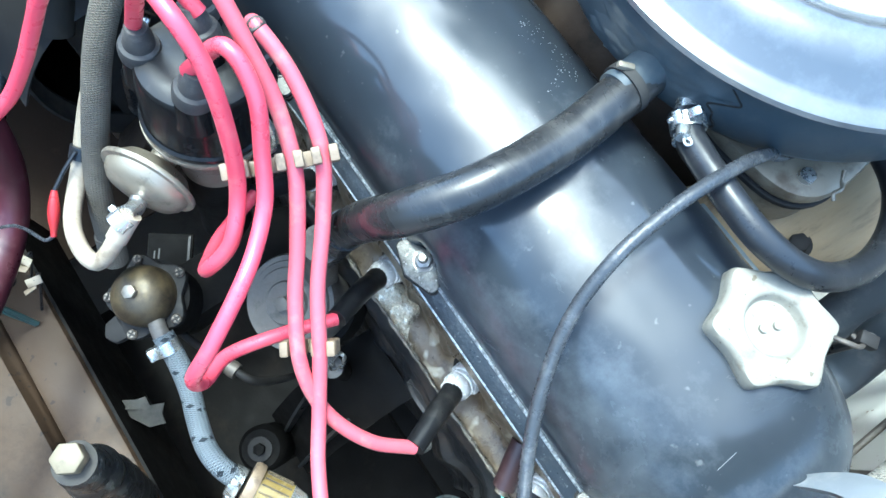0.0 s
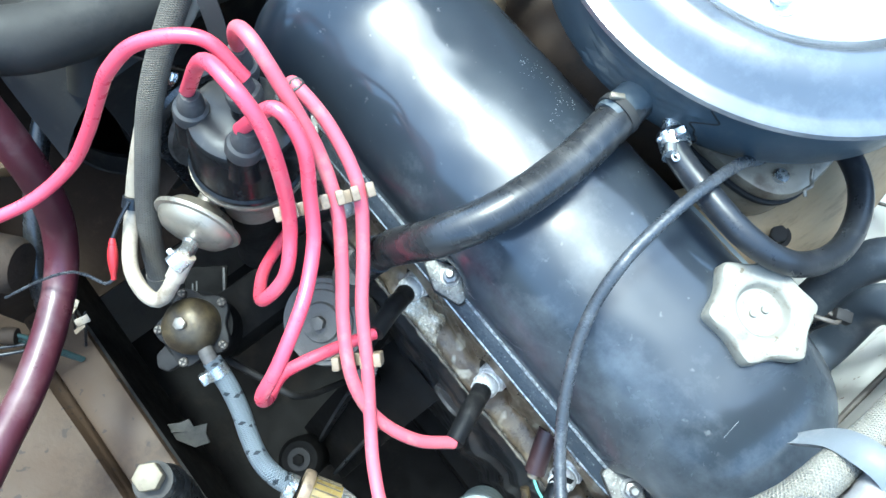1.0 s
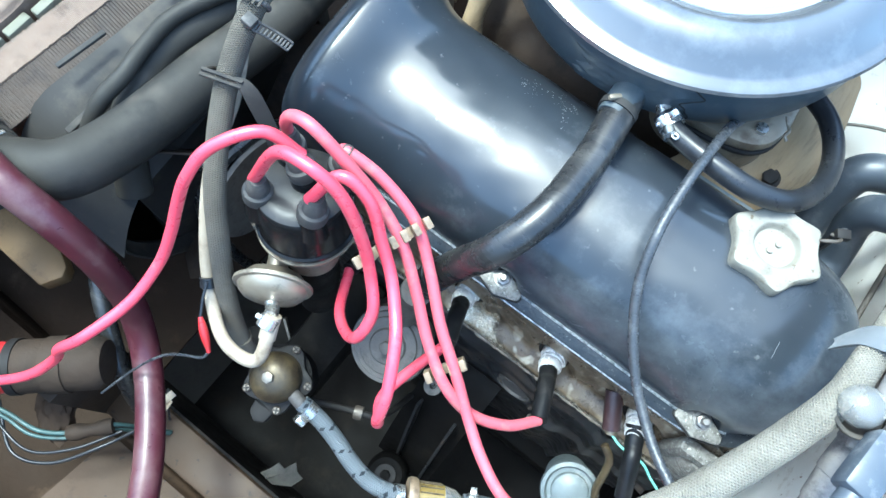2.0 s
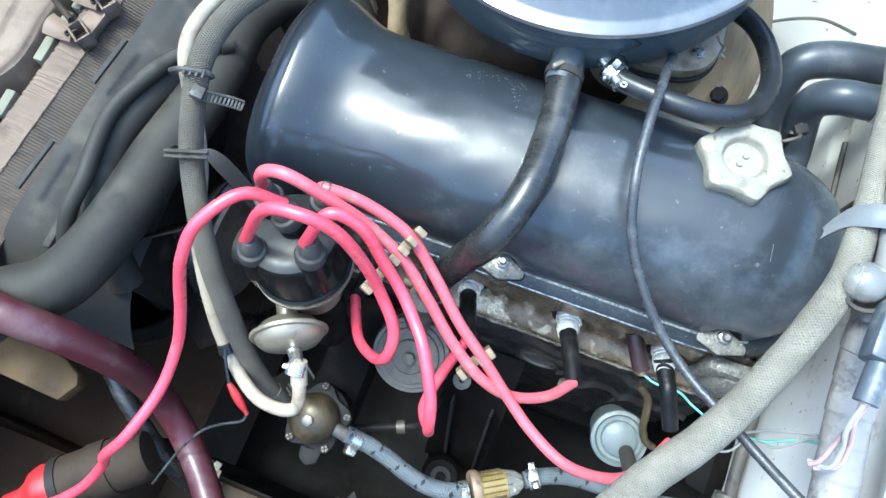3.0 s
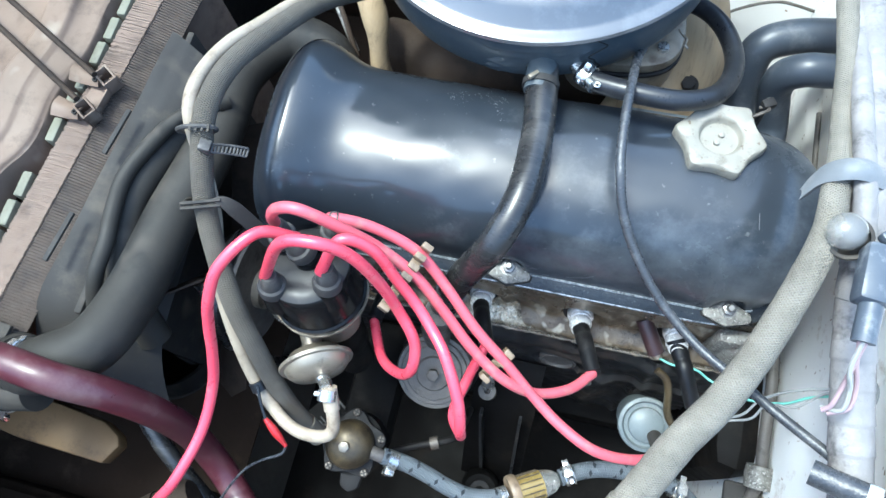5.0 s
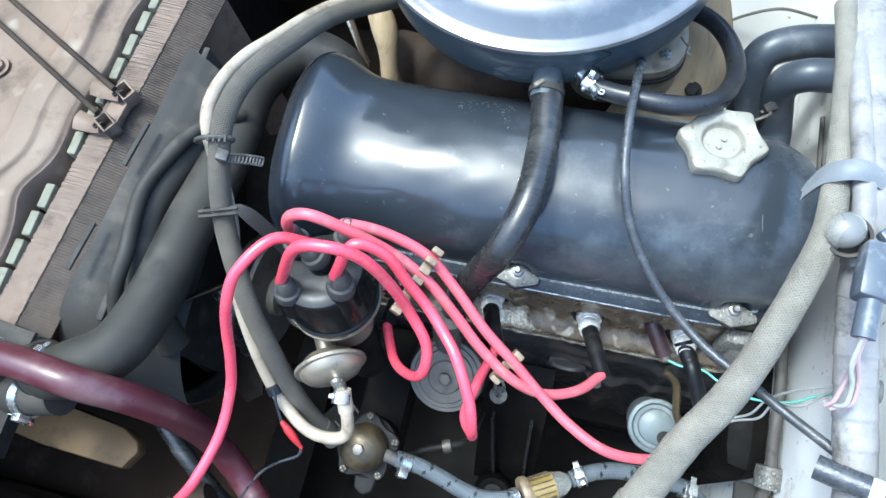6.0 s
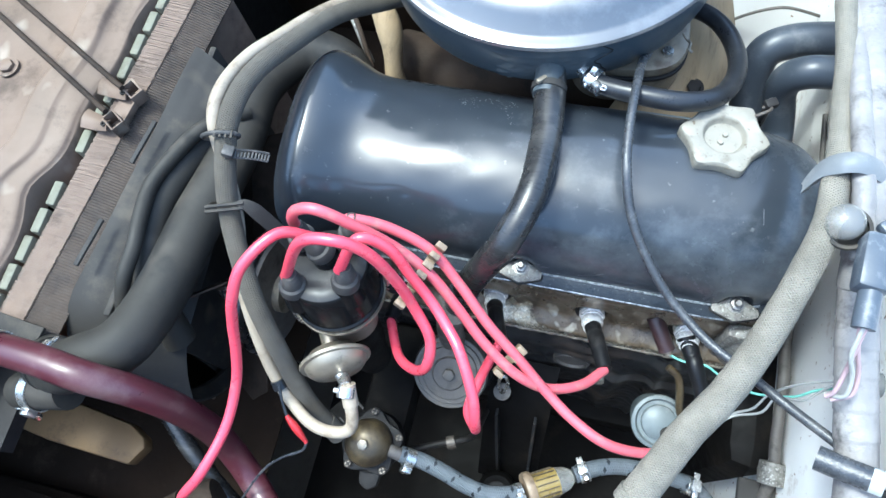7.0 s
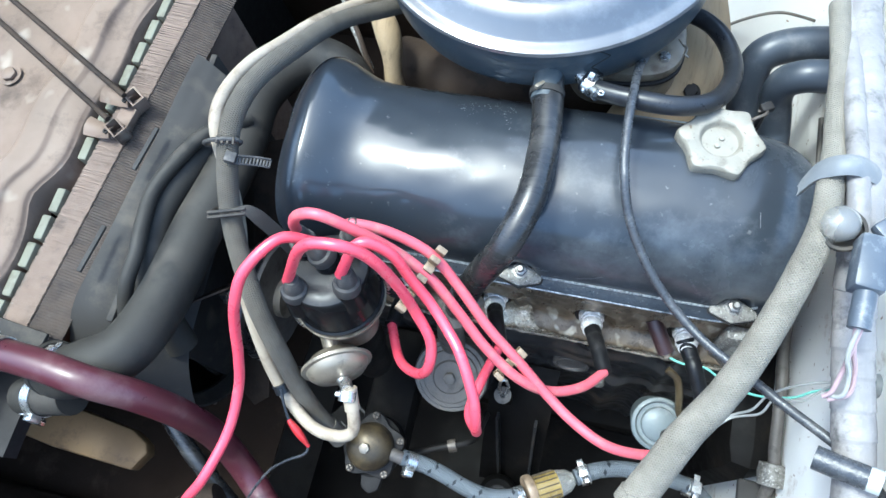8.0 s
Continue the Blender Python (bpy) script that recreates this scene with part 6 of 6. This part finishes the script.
part("rim", prism([(x * 1.06, y * 1.06) for x, y in out], 0.004, cmx @ Matrix.Translation((0, 0, 0.825)), 0.001), SLOT_DARK, carb)
part("top", prism([(x * 1.04, y * 1.04) for x, y in out], 0.012, cmx @ Matrix.Translation((0, 0, 0.829)), 0.004), CARB, carb)
part("throat", lathe([(0, 0.84), (0.035, 0.84), (0.035, 0.863), (0, 0.863)], Matrix.Translation((0.0, 0.25, 0)), 28), CAST_GREY, carb)
for a in (0.75, 2.4, 3.9, 5.5):
    part("screw", lathe([(0, 0.84), (0.005, 0.84), (0.0045, 0.844), (0, 0.8445)], cmx @ Matrix.Translation((0.043 * math.cos(a), 0.039 * math.sin(a), 0)), 14), ZINC, carb)
part("link", tube([(0.093, 0.203, 0.849), (0.097, 0.199, 0.847), (0.1, 0.195, 0.848), (0.0995, 0.19, 0.8475), (0.1025, 0.188, 0.846)], 0.0011, 8), DULL_ZINC, carb, "thin bright link rod")
strap = thing("wiring_strap", (-0.17, 0.21, 0.74), "twisted dusty brown tape-wrapped harness", "harness")
part("taped_core", tube([(-0.235, 0.30, 0.775), (-0.21, 0.262, 0.785), (-0.185, 0.238, 0.785), (-0.172, 0.215, 0.775), (-0.166, 0.19, 0.755), (-0.16, 0.175, 0.73)], lambda s: 0.011 + 0.002 * math.sin(s * 14), 16, 50), HEAT_WRAP, strap)
part("wire", tube([(-0.245, 0.29, 0.78), (-0.228, 0.25, 0.78), (-0.207, 0.218, 0.775), (-0.19, 0.195, 0.76)], 0.003, 8), PLATE, strap)
part("wire", tube([(-0.236, 0.285, 0.785), (-0.222, 0.247, 0.785), (-0.203, 0.215, 0.778), (-0.188, 0.19, 0.76)], 0.0025, 8), BROWN, strap)
solo("head_bracket", box((0.018, 0.009, 0.004), Matrix.Translation((-0.033, 0.155, 0.838)) @ Matrix.Rotation(0.25, 4, "Z") @ Matrix.Rotation(0.4, 4, "X"), 0.001), PALE_CAST, (-0.033, 0.155, 0.838), "pale metal tab between cover and air cleaner", "bracket")
solo("head_bracket", slab((0.062, 0.147, 0.785), (0.135, 0.158, 0.80), 0.002), PALE_CAST, (0.09, 0.15, 0.785), "pale metal strip behind the cover", "bracket")

# ---- firewall side: looms and fittings ----
hose("loom_sleeve", LOOMR_LINE, lambda s: 0.0074 + 0.0046 * max(0, s - 0.3) / 0.7 + 0.0003 * noise.noise(Vector((s * 40, 0, 0))), PALE_BRAID, "thick pale grey braided loom sleeve sagging across the engine", "loom", n=130, lips=((127, 130),))
TAPE_LINE = [(0.2, 0.32, 0.885), (0.211, 0.252, 0.893), (0.212, 0.184, 0.9), (0.211, 0.113, 0.91), (0.208, 0.053, 0.92), (0.21, 0.01, 0.912), (0.215, -0.024, 0.895), (0.221, -0.07, 0.882), (0.228, -0.122, 0.87), (0.23, -0.2, 0.865), (0.23, -0.3, 0.86)]
harness = thing("wiring_harness", TAPE_LINE[0], "grey tape-wrapped wiring harness along the cowl", "wiring harness")
part("taped_trunk", tube(TAPE_LINE, lambda s: 0.012 + 0.0007 * ((s * 34) % 1.0) + 0.0009 * noise.noise(Vector((s * 22, 0, 0))), 22, 420), TAPE, harness)
part("side_branch", tube([(x - 0.009, y, z + 0.002) for x, y, z in TAPE_LINE[:3]] + [(0.199, 0.05, 0.935), (0.204, 0.0, 0.925)], lambda s: 0.0062 + 0.0005 * ((s * 22) % 1.0), 16, 160), TAPE, harness, "dusty taped branch")
rb = thing("harness_strap", (0.185, 0.055, 0.931), "grey rubber strap round the looms", "strap")
part("strap", grid_sheet(lambda u, v: spline([(0.169, 0.046, 0.917), (0.171, 0.049, 0.925), (0.175, 0.052, 0.936), (0.183, 0.052, 0.946), (0.194, 0.053, 0.947), (0.208, 0.055, 0.936), (0.217, 0.057, 0.922)], 30)[int(u * 30)] + Vector((0.002, (0.007 - 0.014 * v) * (0.5 + 0.5 * min(1.0, 2.2 * u)), -0.0036 * (2 * v - 1) ** 2)), 30, 8, 0.004), GREY_RUBBER, rb)
knob = thing("lamp_knob", (0.188, 0.014, 0.936), "clear round plastic knob in a dark clip", "knob")
part("knob", lathe([(0, -0.002), (0.007, -0.001), (0.0098, 0.0025), (0.0108, 0.0065), (0.0102, 0.0105), (0.008, 0.014), (0.0045, 0.0158), (0, 0.0162)], frame_on((0.188, 0.014, 0.937), (-0.1, -0.1, 1)), 16), CLEAR, knob)
part("clip", lathe([(0.0105, -0.002), (0.0125, -0.002), (0.0125, 0.003), (0.0105, 0.003), (0.0105, -0.002)], frame_on((0.191, 0.012, 0.938), (-0.3, -0.2, 1)), 24), SHROUD, knob, "dark wire clip")
plug = thing("connector_block", (0.197, -0.02, 0.935), "grey two-way wiring connector with a sleeve", "connector")
part("shell", box((0.0175, 0.034, 0.016), Matrix.Translation((0.203, -0.01, 0.9445)) @ Matrix.Rotation(-0.12, 4, "Z"), 0.003), CONNECTOR, plug)
part("arm", box((0.022, 0.012, 0.008), Matrix.Translation((0.215, 0.016, 0.945)) @ Matrix.Rotation(0.7, 4, "Z"), 0.002), CONNECTOR, plug)
part("sleeve", tube([(0.202, -0.025, 0.944), (0.201, -0.035, 0.943), (0.2, -0.047, 0.941)], 0.0062, 16), CONNECTOR, plug, "taped sleeve")
part("wire", tube([(0.2015, -0.046, 0.941), (0.201, -0.058, 0.928), (0.202, -0.066, 0.915), (0.2, -0.076, 0.907), (0.197, -0.079, 0.902)], 0.0014, 8), ROSE_WIRE, plug)
part("wire", tube([(0.1985, -0.046, 0.941), (0.203, -0.056, 0.928), (0.209, -0.065, 0.915), (0.209, -0.076, 0.907), (0.2, -0.08, 0.901)], 0.0014, 8), ROSE_WIRE, plug)
part("wire", tube([(0.2, -0.046, 0.942), (0.199, -0.06, 0.93), (0.205, -0.068, 0.917), (0.205, -0.078, 0.908), (0.197, -0.077, 0.9)], 0.0013, 8), PALE_WIRE, plug)
cut = thing("cut_hose", (0.198, -0.111, 0.88), "short cut-off grey hose with a white lining", "hose")
part("skin", tube([(0.200, -0.112, 0.885), (0.212, -0.1155, 0.889), (0.2265, -0.119, 0.893)], 0.0074, 20), CABLE, cut)
part("lining", tube([(0.2265, -0.119, 0.893), (0.233, -0.1206, 0.895)], 0.0075, 20), WHITE_PLASTIC, cut, "white end")
pipe = thing("brake_pipe", (0.245, -0.07, 0.60), "grimy grey pipe standing before the firewall", "pipe")
part("riser", tube([(0.246, 0.08, 0.68), (0.245, 0.025, 0.66), (0.247, -0.017, 0.655), (0.248, -0.073, 0.644), (0.25, -0.099, 0.635), (0.245, -0.14, 0.6)], 0.0055, 16), CAST_GREY, pipe)
part("collar", lathe([(0.0, -0.012), (0.012, -0.012), (0.013, 0), (0.012, 0.008), (0.0, 0.008)], frame_on((0.2495, -0.096, 0.636), (0, 1, 0.2)), 22), PLATE, pipe, "rusty collar")
part("bracket", slab((0.225, -0.13, 0.612), (0.262, -0.105, 0.62), 0.003), SHROUD, pipe)
GREEN = [(0.1335, -0.029, 0.723), (0.145, -0.0335, 0.727), (0.163, -0.034, 0.73), (0.177, -0.041, 0.73), (0.197, -0.053, 0.75), (0.22, -0.054, 0.77), (0.233, -0.049, 0.79), (0.262, -0.044, 0.815)]
PALE_A = [(0.165, -0.09, 0.73), (0.184, -0.072, 0.74), (0.198, -0.065, 0.75), (0.207, -0.053, 0.76), (0.221, -0.046, 0.78), (0.24, -0.043, 0.8), (0.262, -0.044, 0.816)]
PALE_B = [(0.165, -0.095, 0.73), (0.184, -0.074, 0.74), (0.204, -0.067, 0.75), (0.212, -0.055, 0.76), (0.225, -0.057, 0.78), (0.239, -0.046, 0.8), (0.262, -0.043, 0.815)]
for pts, c, word in ((GREEN, GREEN_WIRE, "green"), (PALE_A, PALE_WIRE, "pale"), (PALE_B, PALE_WIRE, "pale")):
    solo("thin_wire", tube(pts, 0.001, 8, 50), c, pts[0], "thin %s wire drooping to the firewall" % word, "wire", "thin wires by the firewall")
grommet = solo("grommet", lathe([(0.003, 0), (0.009, 0), (0.008, 0.005), (0.003, 0.006), (0.003, 0)], frame_on((0.263, -0.044, 0.816), (-1, 0, 0)), 20), GREY_RUBBER, (0.263, -0.044, 0.816), "grey rubber grommet in the firewall", "grommet")
door = thing("heater_cover_plate", (0.26, 0.235, 0.66), "cream plate with a dark rounded edge on the firewall", "cover plate")
part("edge", tube([(0.256, 0.18, 0.79), (0.256, 0.168, 0.78), (0.256, 0.166, 0.74), (0.256, 0.17, 0.70), (0.256, 0.19, 0.69), (0.256, 0.25, 0.69)], 0.003, 8), CAST_GREY, door)
part("plate", slab((0.256, 0.17, 0.694), (0.262, 0.30, 0.79), 0.002), CREAM, door)
solo("firewall_wire", tube([(0.15, 0.405, 0.612), (0.159, 0.4, 0.623), (0.178, 0.4, 0.641), (0.199, 0.4, 0.655), (0.218, 0.4, 0.661), (0.24, 0.402, 0.655), (0.262, 0.41, 0.64)], 0.0017, 8, 40), CAST_GREY, (0.165, 0.44, 0.60), "thin grey wire over the inner panel", "wire")

# ---- wiring and scraps on the near inner fender ----
fl = thing("fender_loom", (-0.26, -0.32, 0.60), "teal and black wires looped loosely on the dusty inner fender", "wiring", "")
part("wire", tube([(-0.345, -0.345, 0.615), (-0.312, -0.338, 0.605), (-0.277, -0.332, 0.603), (-0.25, -0.314, 0.604), (-0.226, -0.286, 0.602), (-0.20, -0.27, 0.532)], 0.0022, 10, 40), TEAL_WIRE, fl, "teal wire")
part("wire", tube([(-0.345, -0.351, 0.615), (-0.312, -0.343, 0.603), (-0.28, -0.339, 0.601), (-0.25, -0.32, 0.602), (-0.224, -0.29, 0.6), (-0.2, -0.272, 0.532)], 0.0018, 10, 40), TEAL_WIRE, fl, "teal wire")
part("wire", tube([(-0.34, -0.325, 0.612), (-0.325, -0.336, 0.604), (-0.284, -0.361, 0.6), (-0.247, -0.346, 0.6), (-0.22, -0.307, 0.602), (-0.205, -0.27, 0.59)], 0.0017, 10, 40), SHINY_RUBBER, fl, "black wire")
part("wire", tube([(-0.35, -0.34, 0.612), (-0.31, -0.35, 0.604), (-0.27, -0.35, 0.602), (-0.238, -0.323, 0.603), (-0.215, -0.285, 0.6)], 0.0015, 10, 40), SHINY_RUBBER, fl, "black wire")
part("wrap", tube([(-0.252, -0.316, 0.604), (-0.238, -0.302, 0.605), (-0.224, -0.286, 0.603)], lambda s: 0.007 + 0.001 * math.sin(s * 9), 14, 16), BROWN, fl, "brown tape wrap")
lump = bmesh.new()
bmesh.ops.create_icosphere(lump, subdivisions=4, radius=0.03)
for vv in lump.verts:
    nn = vv.co.normalized()
    vv.co = Vector((nn.x * 0.03, nn.y * 0.017, nn.z * 0.011)) * (1 + 0.35 * noise.noise(nn * 2.2) + 0.1 * noise.noise(nn * 7))
bmesh.ops.transform(lump, matrix=Matrix.Translation((-0.282, -0.312, 0.592)) @ Matrix.Rotation(-0.7, 4, "Z"), verts=lump.verts)
solo("dirt_lump", lump, SHADED_GRIME, (-0.282, -0.312, 0.585), "lump of caked brown dirt on the inner fender", "dirt")
hose("drain_hose", [(-0.36, -0.135, 0.69), (-0.345, -0.15, 0.68), (-0.30, -0.195, 0.66), (-0.265, -0.225, 0.64), (-0.24, -0.247, 0.615), (-0.225, -0.262, 0.58)], 0.0085, RUBBER, "thin black rubber drain hose running down past the rail", "hose", seg=16, n=50, lips=((0, 3),))
for px, py, an in ((-0.2206, -0.2332, 0.5), (-0.2006, -0.235, 1.4)):
    tag = thing("wire_tag", (px, py, 0.604), "small white folded paper tag on a wire", "tag", "white tags by the rail")
    part("leaf", box((0.012, 0.007, 0.0008), Matrix.Translation((px, py, 0.606)) @ Matrix.Rotation(an, 4, "Z") @ Matrix.Rotation(0.4, 4, "X"), 0.0002), WHITE_TUBE, tag)
    part("leaf", box((0.010, 0.006, 0.0008), Matrix.Translation((px + 0.004, py - 0.006, 0.604)) @ Matrix.Rotation(an + 0.3, 4, "Z") @ Matrix.Rotation(-0.5, 4, "X"), 0.0002), WHITE_TUBE, tag)
    part("tie", tube([(px, py, 0.606), (px - 0.008, py + 0.004, 0.598), (px - 0.014, py - 0.004, 0.575), (px - 0.01, -0.262, 0.53)], 0.0012, 8), SHINY_RUBBER, tag)
scrap = thing("torn_scrap", (-0.085, -0.248, 0.5), "torn dirty grey card scrap wedged beside the rail", "scrap")
part("sheet", prism([(-0.022, -0.004), (-0.006, -0.012), (0.014, -0.008), (0.024, 0.004), (0.016, 0.009), (0.012, 0.018), (0.002, 0.008), (-0.006, 0.012), (-0.012, 0.004)], 0.0015, Matrix.Translation((-0.086, -0.236, 0.505)) @ Matrix.Rotation(0.35, 4, "Z") @ Matrix.Rotation(0.3, 4, "X"), 0.0004), SCRAP, scrap)
part("fold", prism([(-0.008, 0), (0.009, 0.003), (0.006, 0.011), (-0.004, 0.013)], 0.0012, Matrix.Translation((-0.09, -0.243, 0.508)) @ Matrix.Rotation(0.8, 4, "Z") @ Matrix.Rotation(-0.7, 4, "X"), 0.0003), SCRAP, scrap)
